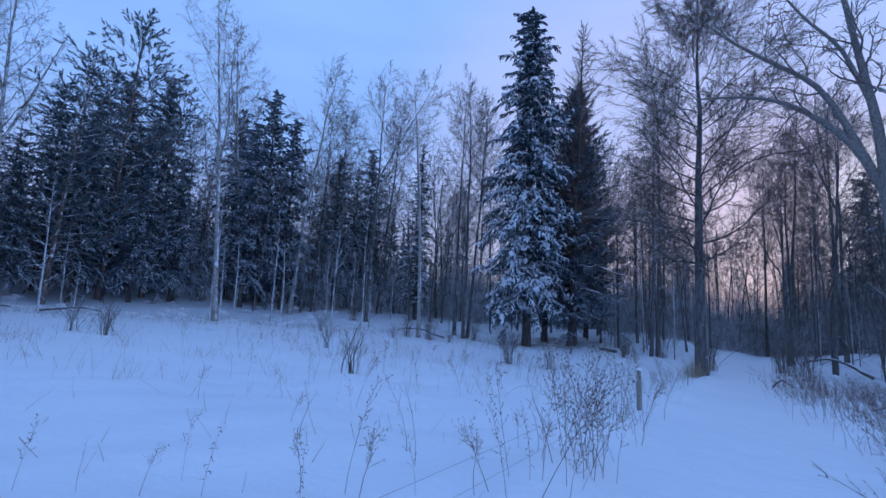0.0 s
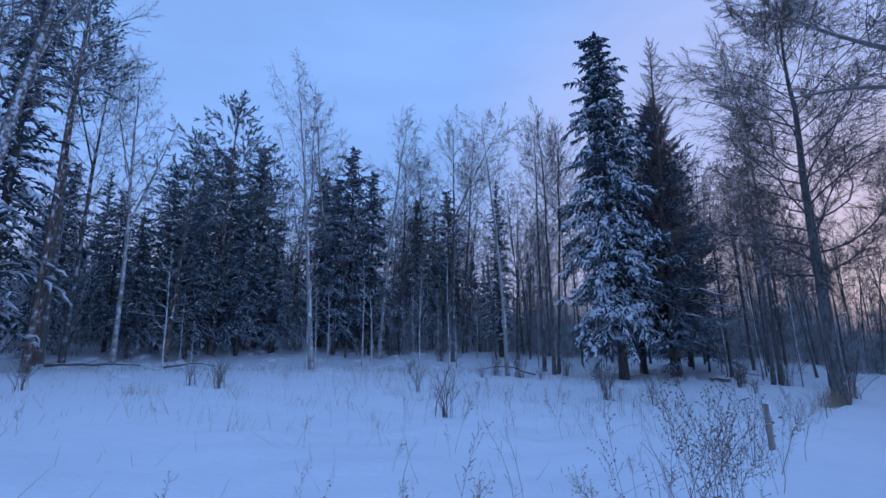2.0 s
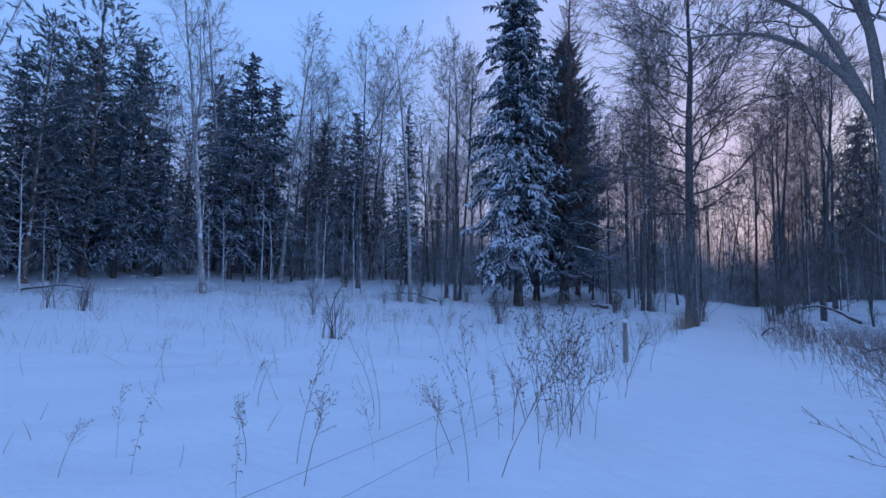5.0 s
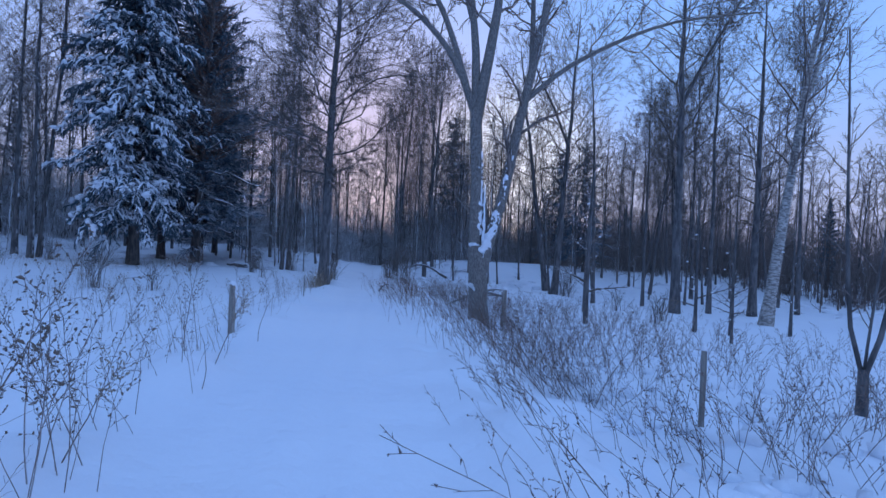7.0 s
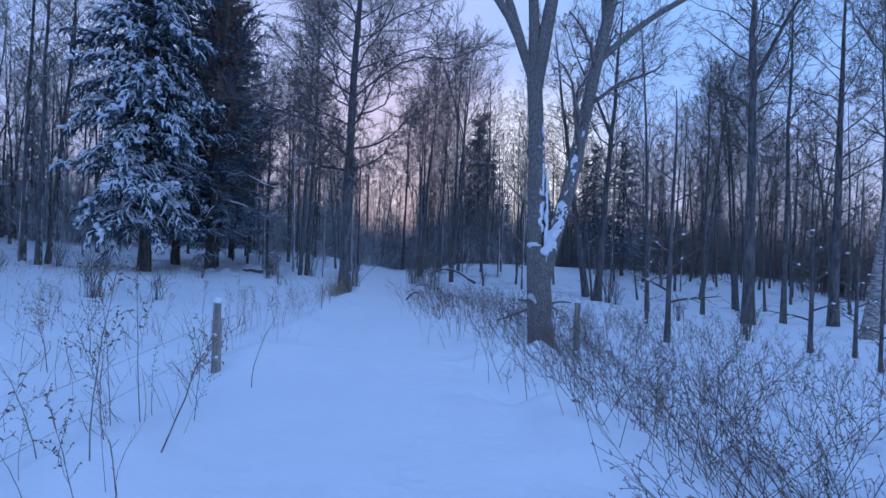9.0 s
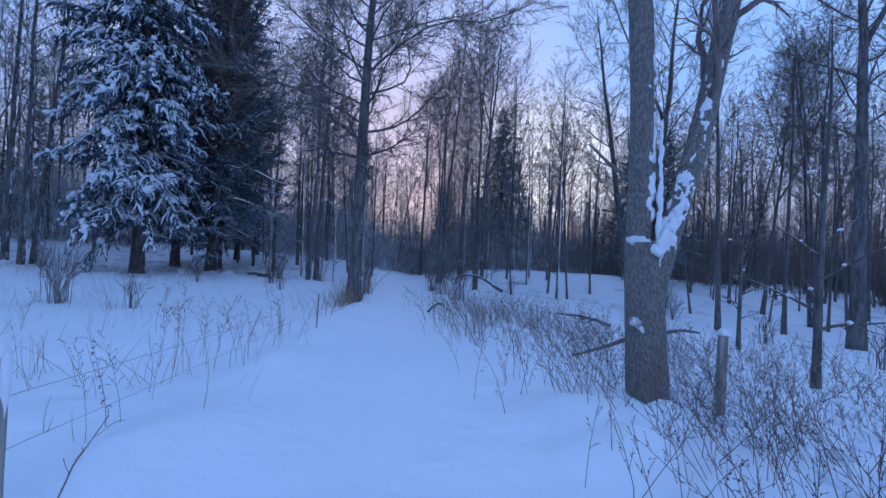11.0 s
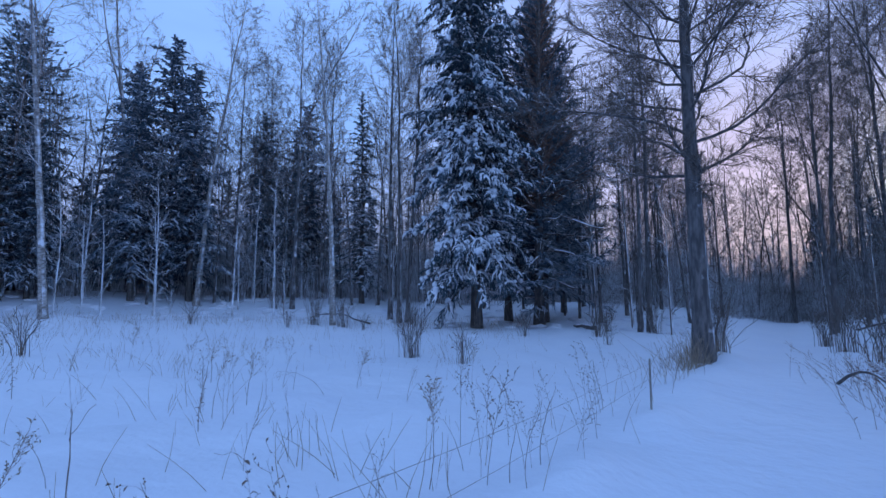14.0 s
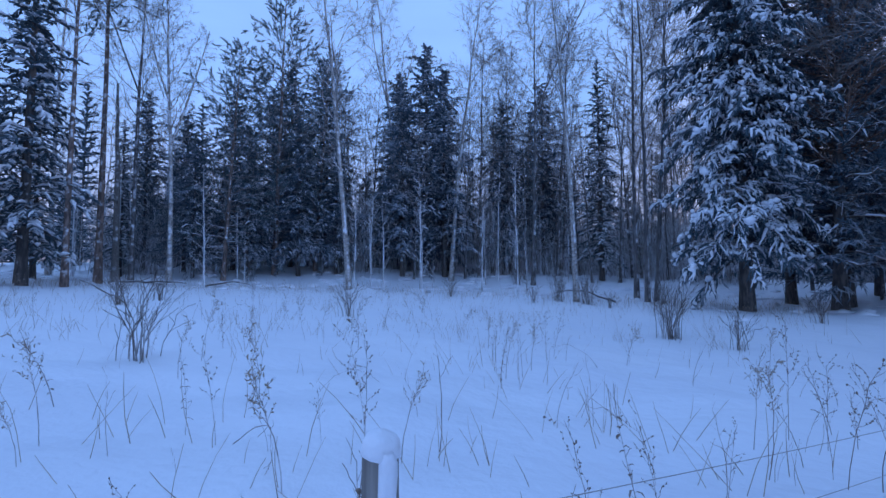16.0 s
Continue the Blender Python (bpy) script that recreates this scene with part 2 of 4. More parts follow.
def stem(height, radius, k=14, wob=0.022, sweep=(0.0, 0.0), flare=1.35, tipr=0.012):
    t = np.linspace(0, 1, k)
    p = np.zeros((k, 3))
    p[:, 2] = t * height
    p[:, :2] += np.cumsum(rng.normal(0, wob * height / k * 2, (k, 2)), 0) * t[:, None]
    p[:, 0] += sweep[0] * t ** 2
    p[:, 1] += sweep[1] * t ** 2
    p[0, 2] = -0.3
    r = radius * (1 - t) ** 0.85 + tipr
    r[0] *= flare
    return p[None], r[None]


# ---- ground ----
def ground_z(x, y):
    x, y = np.asarray(x, float), np.asarray(y, float)
    z = 0.05 - 0.035 * np.clip(x, -45, 45) - 0.008 * np.clip(y, -40, 60)
    z = z - 0.66 * np.exp(-((x - 2.8) ** 2 + (y - 25.5) ** 2) / 55)
    z = z - 0.35 / (1 + np.exp(-(x - 16) / 3.0)) * np.exp(-((y - 8) / 14) ** 2)
    rise = np.clip((y - np.interp(x, [-60, -28, -15, -2, 6, 12, 16, 20, 26, 40, 60], [12, 23, 35, 38.5, 39, 36, 32, 27, 20, 6, 0]) - 0.5) / 17, 0, 1)
    z = z + 1.6 * rise * rise * (3 - 2 * rise) * (1 - 0.8 * np.exp(-((x * 0.83 - y * 0.555) / 5.0) ** 2))  # the wood's floor lies a little higher
    s = x * 0.83 - y * 0.555  # across the path; the path's middle is at 0 near the start
    off = s + 0.15
    w = np.exp(-(off / 1.15) ** 4)
    side = 1 - w
    lumps = 0.06 * np.sin(1.3 * x + 0.7 * y) * np.sin(0.9 * y - 0.5 * x + 1) + 0.04 * np.sin(3.1 * x - 1.7 * y) * np.sin(2.3 * y + x)
    z = z + side * lumps + 0.19 * side * np.exp(-((np.abs(off) - 1.65) / 0.42) ** 2) * (0.6 + 0.4 * np.sin(2.1 * x + 1.1 * y))
    z = z - 0.03 * np.exp(-(np.abs(off) / 0.13) ** 2) - 0.02 * np.exp(-((np.abs(off) - 0.55) / 0.2) ** 2)
    z = z + 0.4 * np.exp(-((x + 14.2) ** 2 + (y - 31.3) ** 2) / 0.5)
    bank = np.exp(-((off - 2.6) / 1.3) ** 2) * np.exp(-((y - 9) / 9) ** 2)
    z = z + 0.15 * bank * (np.sin(4.1 * x + 1.3 * y) * np.sin(3.7 * y - 1.1 * x) + 0.6 * np.sin(7.3 * x + 2) * np.sin(6.1 * y))
    return z - 0.08 * np.exp(-((off - 2.9) / 0.9) ** 2) * np.exp(-((y - 8) / 12) ** 2)


def build_ground():
    a = np.linspace(-1, 1, 281)
    g = 16 * a + 700 * np.abs(a) ** 5 * a
    x, y = np.meshgrid(g + 4.0, g + 9.0)
    z = ground_z(x, y)
    r = np.hypot(x, y)
    z = z + np.clip((r - 70) / 200, 0, 1) * 3.0
    n = len(a)
    i = np.arange(n * n).reshape(n, n)
    f = np.stack([i[:-1, :-1], i[:-1, 1:], i[1:, 1:], i[1:, :-1]], -1).reshape(-1, 4)
    ob = part("ground", [(np.stack([x, y, z], -1).reshape(-1, 3), f)], ground_snow)
    tagged(ob, "blue-white field of fresh snow with a trodden path", "snow", kind="structure")


build_ground()


# ---- trees ----
def thing(name, label, category, group="", kind=""):
    return tagged(new(name), label, category, group, kind)


PROTO = {}


def plant(key, maker, x, y, scale, lean=(0.0, 0.0), turn=None, label="", sink=0.0):
    """The first of a kind is built, the others are copies of it."""
    turn = rng.uniform(0, 6.28) if turn is None else turn
    tip = Vector((lean[0], lean[1], 1.0)).normalized()
    q = Vector((0, 0, 1)).rotation_difference(tip) @ Euler((0, 0, turn)).to_quaternion()
    m = Matrix.LocRotScale((x, y, float(ground_z(x, y)) - sink), q, (scale,) * 3)
    if key not in PROTO:
        ob = PROTO[key] = maker()
        ob.matrix_basis = m
    else:
        first = PROTO[key]
        ob = copy_thing(first, m @ Matrix.Diagonal((*(1 / s for s in first.scale), 1)))
    return tagged(ob, label)


def bare_tree(name, label, group, bark_m, twig_m, height=20.0, radius=0.135, limbs=30, lo=0.3, spread=0.2, droop=0.0, ang=(1.1, 0.6), sub=11, twigs=12, fork=0, sweep=(0, 0), single=False, twig_r=0.0075, limb_k=8, sub_k=4, limb_r=0.30):
    """A leafless tree of the given height: trunk, limbs and twigs."""
    def make():
        ob = thing(name, label, "tree", group)
        tp, tr = stem(height, radius, sweep=sweep)
        trunk = [tubes(tp, tr, 8)]
        prof = lambda u: np.clip(np.minimum((u - lo + 0.08) / 0.25, (1.2 - u) / 0.5), 0.15, 1)
        if fork:
            fp, fr = grow(tp, tr, fork, 0.4, 0.62, 0.48, (0.35, 0.3), 10, 0.05, 0.05, lambda u: 1.0 + 0 * u, 0.75, 0.012)
            trunk.append(tubes(fp, fr, 6))
        lp, lr = grow(tp, tr, limbs, lo, 0.99, spread, ang, limb_k, 0.09, 0.17, prof, limb_r, 0.010)
        if fork:
            ep, er = grow(fp, fr, max(4, limbs // 3), 0.15, 0.98, spread * 1.4, ang, limb_k, 0.08, 0.17, None, 0.4, 0.010)
            lp, lr = np.concatenate([lp, ep]), np.concatenate([lr, er])
        sp, sr = grow(lp, lr, sub, 0.15, 1.0, 0.52, (0.95, 0.5), sub_k, -droop + 0.06, 0.25, None, 0.5, 0.0065)
        wp, wr = grow(sp, sr, twigs, 0.1, 1.0, 0.55, (0.9, 0.5), 2, 0, 0.2, None, 0.7, 0.0065)
        wp[:, 1, 2] -= droop * 1.2
        part("trunk", trunk, bark_m, ob)
        if single:
            for i in range(len(lp)):
                part("limb", [tubes(lp[i:i + 1], lr[i:i + 1], 5)], bark_m, ob)
            part("twigs", [tubes(sp, sr, 3), spikes(wp, twig_r + 0 * wr)], twig_m, ob, kind="stuff")
        else:
            part("crown", [tubes(lp, lr, 4 if limb_k > 5 else 3), tubes(sp, sr, 3), spikes(wp, twig_r + 0 * wr)], twig_m, ob, kind="stuff")
        return ob
    return make


EDGE, WOOD = "bare trees at the forest edge", "bare trees in the wood"
ALDERS = [bare_tree("alder_tree", "slender leafless alder with dark bark and dusted twigs", EDGE, alder_bark, alder_twig, twig_r=0.009, limbs=27 + 2 * i, lo=0.28 + 0.06 * i, spread=0.23 + 0.02 * (i % 3), fork=(0, 1, 2, 0, 1)[i]) for i in range(5)]
BIRCHES = [bare_tree("birch_tree", "tall leafless birch with pale patchy bark", EDGE, birch_bark, twig_bark, radius=0.15, limbs=24, lo=0.32 + 0.05 * i, spread=0.24, droop=0.10, ang=(0.85, 0.5), fork=(1, 2, 0)[i], sweep=(0.5 - 0.4 * i, 0.2)) for i in range(3)]


def snag():
    ob = thing("dead_tree", "broken dead trunk with a few bare side branches", "tree", EDGE)
    tp, tr = stem(14.0, 0.17, tipr=0.07)
    lp, lr = grow(tp, tr, 11, 0.35, 0.95, 1.8, (1.2, 1.0), 6, 0.05, 0.12, lambda u: 1 + 0 * u, 0.25, 0.008)
    part("trunk", [tubes(tp, tr, 8)], aspen_bark, ob)
    part("crown", [tubes(lp, lr, 4)], twig_bark, ob, kind="stuff")
    return ob


def conifer(name, label, group, height, width, whorls, per, sprays, needle_m, bark_m, snow, low=0.06, droop=-0.24, top=0.65, hang=0.55, radius=0.28, tuft=0.06, seconds=2, reach=0.36, spray_k=4, bite=2.1, jitter=0.16, high=0.995, clumps=0):
    """A spruce: drooping boughs in whorls, hung with needle sprays and loaded with snow."""
    def make():
        ob = thing(name, label, "tree", group)
        tp, tr = stem(height, radius, k=16, wob=0.003)
        prof = lambda u: np.clip(1 - u, 0.02, 1) ** top * np.clip(0.8 + (u - low) * 3, 0.75, 1) * rng.uniform(0.6, 1.15, u.shape)
        bp, br = grow(tp, tr, whorls * per, low, high, width, (1.45, 0.7), 7, droop, 0.09, prof, 0.22, 0.010)
        ln = np.linalg.norm(bp[:, -1] - bp[:, 0], axis=1)
        bp[:, 4:, 2] += np.array([0.01, 0.04, 0.09])[None] * ln[:, None]
        bp[..., 2] += np.linspace(0, 1, 7)[None] * rng.normal(0, jitter, (len(bp), 1)) * ln[:, None]
        part("trunk", [tubes(tp, tr, 9)], bark_m, ob)
        part("boughs", [tubes(bp, br, 3)], bark_m, ob, kind="stuff")
        sp, sr = grow(bp, br, sprays, 0.08, 1.02, reach, (1.0, 0.45), spray_k, -hang, 0.3, lambda u: 1.2 - 0.6 * u, 1.0, tuft, flat=True)
        shape = np.interp(np.linspace(0, 1, spray_k), [0, 0.35, 0.7, 1], [0.7, 1.0, 0.8, 0.12])
        sr = tuft * shape[None] * rng.uniform(0.7, 1.35, (len(sr), 1))
        leaf = [tubes(sp, sr, 3, 0.5)]
        if seconds:
            qp, qr = grow(sp, sr, seconds, 0.1, 0.95, 0.65, (0.95, 0.6), 3, -hang * 1.3, 0.18, None, 1.0, tuft)
            qr = tuft * np.array([0.7, 0.8, 0.12])[None] * rng.uniform(0.6, 1.2, (len(qr), 1))
            leaf.append(spikes(qp, qr * 1.2))
        part("needles", leaf, needle_m, ob, kind="stuff")
        if snow > 0:
            mid = sp[:, 1]
            az = np.arctan2(mid[:, 1], mid[:, 0])
            wave = np.sin(mid[:, 2] * bite + 2 * az) * np.sin(mid[:, 2] * 0.9 * bite - 3 * az + 1.0) + 0.8 * np.sin(4.1 * mid[:, 0] + 3 * mid[:, 2]) * np.sin(4.7 * mid[:, 1] - 2 * mid[:, 2])
            pick = rng.uniform(0, 1, len(mid)) < snow * (0.25 + 1.3 * np.clip(wave + 0.3, 0, 1)) * np.clip(1.45 - 1.15 * mid[:, 2] / height, 0.1, 1)
            cp = sp[pick] + np.array([0, 0, tuft * 0.8]) + rng.normal(0, 0.025, (int(pick.sum()), spray_k, 3))
            fat = np.interp(np.linspace(0, 1, spray_k), [0, 0.35, 0.7, 1], [0.5, 1.2, 1.1, 0.25])
            cr = 0.8 * tuft * fat[None] * rng.uniform(0.4, 1.6, (len(cp), 1)) * rng.uniform(0.75, 1.25, cp.shape[:2])
            lumps = [tubes(cp, cr, 4, 0.75)]
            if clumps:
                i = rng.integers(0, len(bp), clumps)
                j = rng.integers(3, 7, clumps)
                at = bp[i, j] + rng.normal(0, 0.14, (clumps, 3)) + np.array([0, 0, 0.06])
                size = rng.uniform(0.05, 0.17, (clumps, 1)) * rng.uniform(0.6, 1.5, (clumps, 3)) * np.clip(ln[i] / 3.0, 0.35, 1.0)[:, None]
                heavy = rng.uniform(0, 1, clumps) < np.clip(1.25 - 1.2 * at[:, 2] / height, 0.12, 1)
                lumps.append(blobs(at[heavy], size[heavy], 0.8, 0.42))
            part("snow", lumps, clump_snow, ob, "thick lumps of fresh snow", "stuff")
        return ob
    return make


def pine(height, crown_lo, bushy, key):
    def make():
        ob = thing("pine_tree", "tall pine with a reddish trunk and snow-dusted crown", "tree", "pines at the forest edge")
        tp, tr = stem(height, 0.17, wob=0.008)
        prof = lambda u: np.clip(np.minimum((u - crown_lo + 0.1) / 0.15, (1.1 - u) / 0.4), 0.2, 1)
        lp, lr = grow(tp, tr, bushy, crown_lo, 0.99, 0.15 if bushy < 40 else 0.2, (1.6, 0.7), 6, 0.05 if bushy < 40 else -0.03, 0.12, prof, 0.4, 0.01)
        dead, dr = grow(tp, tr, 16, min(0.2, crown_lo - 0.06), crown_lo, 0.08, (1.5, 1.5), 4, -0.1, 0.15, None, 0.2, 0.008)
        sp, sr = grow(lp, lr, 9, 0.25, 1.02, 0.45, (0.8, 0.5), 4, 0.0, 0.2, None, 0.7, 0.008)
        np_, nr = grow(sp, sr, 20, 0.25, 1.05, 0.5, (0.9, 0.4), 3, 0.12, 0.2, None, 1.0, 0.03)
        nr = 0.045 * np.array([0.6, 1.0, 0.2])[None] * rng.uniform(0.7, 1.2, (len(nr), 1))
        part("trunk", [tubes(tp, tr, 8)], pine_bark, ob)
        part("limbs", [tubes(lp, lr, 4), tubes(dead, dr, 3), tubes(sp, sr, 3)], twig_bark, ob, kind="stuff")
        part("needles", [spikes(np_, nr)], pine_needles, ob, kind="stuff")
        return ob
    return make


# the snow-laden spruce, the larch and the dark spruces beside it
plant("spruce_main", conifer("spruce_tree", "tall spruce with drooping boughs heavily laden with snow", "", 28.0, 4.9, 50, 8, 24, spruce_needles, spruce_bark, 0.72, low=0.085, radius=0.3, tuft=0.062, seconds=3, reach=0.34, top=0.36, hang=0.8, jitter=0.3, droop=-0.3, clumps=3900), 6.5, 36.5, 1.0, turn=0.4)
plant("spruce_dark", conifer("spruce_tree", "dark spruce with a dense conical crown and little snow", "", 23.0, 5.8, 46, 8, 24, dark_needles, spruce_bark, 0.03, low=0.075, high=0.99, radius=0.2, tuft=0.055, spray_k=3, top=0.48, droop=-0.06, hang=0.35, reach=0.36, jitter=0.3, seconds=4), 11.3, 40.4, 1.0, turn=1.4)
plant("spruce_second", conifer("spruce_tree", "dark spruce half hidden behind the snowy one", "", 21.0, 3.6, 36, 6, 14, dark_needles, spruce_bark, 0.1, low=0.14, radius=0.25, tuft=0.07, seconds=2, top=0.5, jitter=0.3), 8.9, 41.2, 1.0, turn=2.4)
plant("spruce_second", None, 13.3, 43.8, 0.8, turn=4.0)


def larch():
    ob = thing("larch_tree", "bare larch with fine twigs and snow-lined drooping lower boughs", "tree")
    tp, tr = stem(28.5, 0.3, k=16, wob=0.003)
    prof = lambda u: np.clip(1.02 - u, 0.05, 1) ** 0.6 * rng.uniform(0.75, 1.1, u.shape)
    lp, lr = grow(tp, tr, 210, 0.25, 0.99, 5.6, (1.4, 0.85), 7, 0.06, 0.07, prof, 0.25, 0.012)
    sp, sr = grow(lp, lr, 34, 0.08, 1.0, 0.26, (0.9, 0.6), 2, -0.15, 0.15, None, 0.6, 0.012)
    dp, dr = grow(tp, tr, 44, 0.07, 0.40, 4.8, (1.5, 1.5), 9, -0.10, 0.07, lambda u: 0.9 + 0 * u, 0.2, 0.038)
    dp[:, 5:, 2] += np.array([0.05, 0.16, 0.36, 0.65])[None]
    ep, er = grow(dp, dr, 9, 0.2, 1.0, 0.3, (0.8, 0.6), 4, -0.1, 0.15, None, 0.6, 0.014)
    part("trunk", [tubes(tp, tr, 9)], spruce_bark, ob)
    part("snow", [tubes(dp[::2, 2:] + np.array([0, 0, 0.05]), 0.055 * np.linspace(1, 0.5, 7)[None] * rng.uniform(0.5, 1.2, (22, 7)), 5, 0.8)], clump_snow, ob, "snow lying along the drooping boughs", "stuff")
    part("limbs", [tubes(lp, lr, 3), spikes(sp, sr)], russet_twig, ob, kind="stuff")
    part("lower_boughs", [tubes(dp, dr, 4), tubes(ep, er, 3)], snowy_twig, ob, "drooping dead boughs lined with snow", "stuff")
    return ob


plant("larch", larch, 10.5, 38.5, 1.0, (0.035, 0.0), turn=0.9)

# the big alder by the path
plant("big_alder", bare_tree("alder_tree", "large leafless alder with spreading crooked limbs beside the path", "", alder_bark, alder_twig, 18.5, 0.25, 52, 0.24, 0.34, 0.0, (1.55, 0.7), 18, 30, single=True, limb_r=0.28, twig_r=0.0092), 12.1, 22.1, 1.0, (0.02, 0.0), 2.0)

WEST_TREES = "birch0 -38.2 24.4 24.9 0 0;alder1 -29.9 26.0 23.2 0 0;birch1 -27.1 27.0 21.9 0 0;birch0 -15.5 32.0 23.1 -1.3 -1.1;birch1 -19.7 44.4 27 -1.5 -1;birch2 -14.3 43.7 25.4 1.4 .8;alder0 -13 46.6 22 .5 .2;alder1 -7.3 44.6 24.1 .7 .3;alder2 -12 51.4 22 .3 .1;alder3 -7.1 51 24 1 .3"
MIDDLE_TREES = "birch2 -1.8 35.8 20.9 -.6 -.1;alder3 1.0 39.4 21.3 0 0;alder0 1.7 38.5 21.6 .2 0;alder4 2.1 39.5 20.6 1.5 .1;alder1 30.8 36.7 21.4 0 0;alder2 31.1 45.3 19.3 0 0;alder0 35.6 37.6 19.3 .3 -.3;alder2 33.8 30.5 16 .1 -.2"
EAST_TREES = "alder3 38.7 30.4 15.5 0 0;alder0 42 24.4 11.1 0 0;alder3 14.9 33.7 17.8 .8 -.3;alder0 15.7 34.5 20.6 .5 -.2;alder4 29.8 40.1 19.2 -.2 .2;alder2 28.6 35.9 15.1 0 0;alder3 25.0 12.7 11.6 0 0;alder0 25.9 9.9 15.6 0 0;alder3 24.5 18 8.9 -.5 .7;alder4 32.4 7.7 16.1 0 0;alder0 22.3 13.9 13.3 -.2 .4;alder1 22.9 27.7 16.6 .7 -.6;alder3 23.7 32.2 18.1 .6 -.4;alder2 26.6 31.2 17.4 0 0;alder4 23 31.5 13.9 0 0"
for row in ";".join((WEST_TREES, MIDDLE_TREES, EAST_TREES)).split(";"):
    key, *nums = row.split()
    x, y, h, lx, ly = map(float, nums)
    plant(key, (BIRCHES if key[:-1] == "birch" else ALDERS)[int(key[-1])], x, y, h / 20.0, (lx / h, ly / h))
twin = bare_tree("aspen_tree", "stout pale aspen leaning out over the snowy field", "pair of aspens by the field", snowy_bark, twig_bark, 19.0, 0.25, 26, 0.42, 0.26, 0.0, (1.2, 0.7), fork=1, single=True)
plant("twin", twin, -16.9, 9.2, 1.0, (0.02, 0.02), 0.3)
plant("twin", twin, -16.2, 10.1, 0.98, (0.05, 0.08), 2.6)
stout = [bare_tree("alder_tree", "stout leafless alder with wide crooked limbs", EDGE, alder_bark, alder_twig, 16.0, 0.185, 30, 0.25 + 0.1 * i, 0.3, 0.0, (1.25, 0.7), fork=i) for i in range(2)]
for i, x, y, h, lx, ly in ((0, 26.5, 19.7, 16.5, -1.2, 2.2), (1, 25.1, 18.1, 17.0, 0.3, -0.7), (1, 22.7, 10.2, 17.5, 0, 0), (0, 28.2, 8.7, 16.0, 0, 0)):
    plant(f"stout{i}", stout[i], x, y, h / 16.0, (lx / h, ly / h))
plant("leaning_birch", bare_tree("birch_tree", "leaning pale birch with patchy bark among brush", EDGE, birch_bark, twig_bark, 15.0, 0.2, 24, 0.35, 0.28, 0.08, (0.9, 0.5), fork=1), 22.4, 6.75, 1.0, (0.03, -0.09))
wood = [bare_tree("wood_tree", "grey leafless tree deeper in the wood", WOOD, alder_bark, twig_bark, 18.0, 0.11, 24, 0.1 + 0.1 * i, 0.24, 0.0, (1.3, 0.6), 5, 8, fork=i, twig_r=0.018, limb_k=5, sub_k=3) for i in range(3)]
spots = []
while len(spots) < 100:
    x, y = rng.uniform(-38, 58), rng.uniform(6, 66)
    edge = np.interp(x, [-60, -28, -15, -2, 6, 12, 16, 20, 26, 33, 58], [14, 30, 44, 48, 46, 42, 36, 34, 24, 10, 4])
    if edge < y < edge + 26 and (abs(0.83 * x - 0.555 * y + 0.15) > 2.4 or y > 44) and all(math.hypot(x - a, y - b) > 2.2 for a, b in spots):
        spots.append((x, y))
        plant(f"wood{len(spots) % 3}", wood[len(spots) % 3], x, y, min(rng.uniform(0.55, 0.82), 0.021 * math.hypot(x - 5, y - 8)) if x > 12 else rng.uniform(0.72, 1.05), rng.normal(0, 0.045, 2))
while len(spots) < 150:
    x, y = rng.uniform(13, 46), rng.uniform(8, 54)
    edge = np.interp(x, [13, 18, 24, 30, 46], [38, 30, 24, 12, 6])
    if y > edge and abs(0.83 * x - 0.555 * y + 0.15) > 2.6 and all(math.hypot(x - a, y - b) > 1.8 for a, b in spots):
        spots.append((x, y))
        plant(f"wood{len(spots) % 3}", wood[len(spots) % 3], x, y, min(rng.uniform(0.35, 0.78), 0.021 * math.hypot(x - 5, y - 8)), rng.normal(0, 0.06, 2))
deep = np.random.default_rng(77)
for i in range(16):
    a, r = radians(deep.uniform(-22, 22)), deep.uniform(24, 46)
    x, y = 5 + r * math.cos(a), 8 + r * math.sin(a)
    plant(f"alder{i % 5}", ALDERS[i % 5], x, y, deep.uniform(0.5, 0.85), deep.normal(0, 0.05, 2))
for i in range(46):
    x = deep.uniform(20, 54)
    y = deep.uniform(44, 62) - 0.5 * max(0.0, x - 34)
    plant(f"wood{i % 3}", wood[i % 3], x, y, deep.uniform(0.6, 0.95), deep.normal(0, 0.05, 2))
for i in range(22):
    x = deep.uniform(-24, 6)
    plant(f"wood{i % 3}", wood[i % 3], x, deep.uniform(48, 64), deep.uniform(0.8, 1.05), deep.normal(0, 0.04, 2))
for i, (x, y, h) in enumerate(((16.6, 40.2, 16), (18.3, 44.5, 17), (15.2, 45.5, 18), (20.2, 47.5, 17), (17.4, 50.0, 18), (14.4, 38.6, 15), (19.3, 41.2, 14))):
    plant(f"alder{i % 5}", ALDERS[i % 5], x, y, h / 20.0, deep.normal(0, 0.03, 2))
plant("snag", snag, -31.2, 25.6, 1.0)
for i, (x, y, h) in enumerate(((-29.7, 23.9, 28.4), (-25.9, 20.6, 23.3), (-25.5, 16.1, 21.6))):
    plant("pine_tall", pine(24.0, 0.6, 30, 0), x, y, h / 24.0)
for x, y, h, lx, ly in ((-26.1, 30.4, 18.1, 0.5, 0.7), (-25.5, 34.5, 23.2, 0.3, 0.4), (-24.8, 38.3, 19.5, 0.7, 0.7)):
    plant("pine_full", pine(20.0, 0.14, 70, 1), x, y, h / 20.0, (lx / h, ly / h))
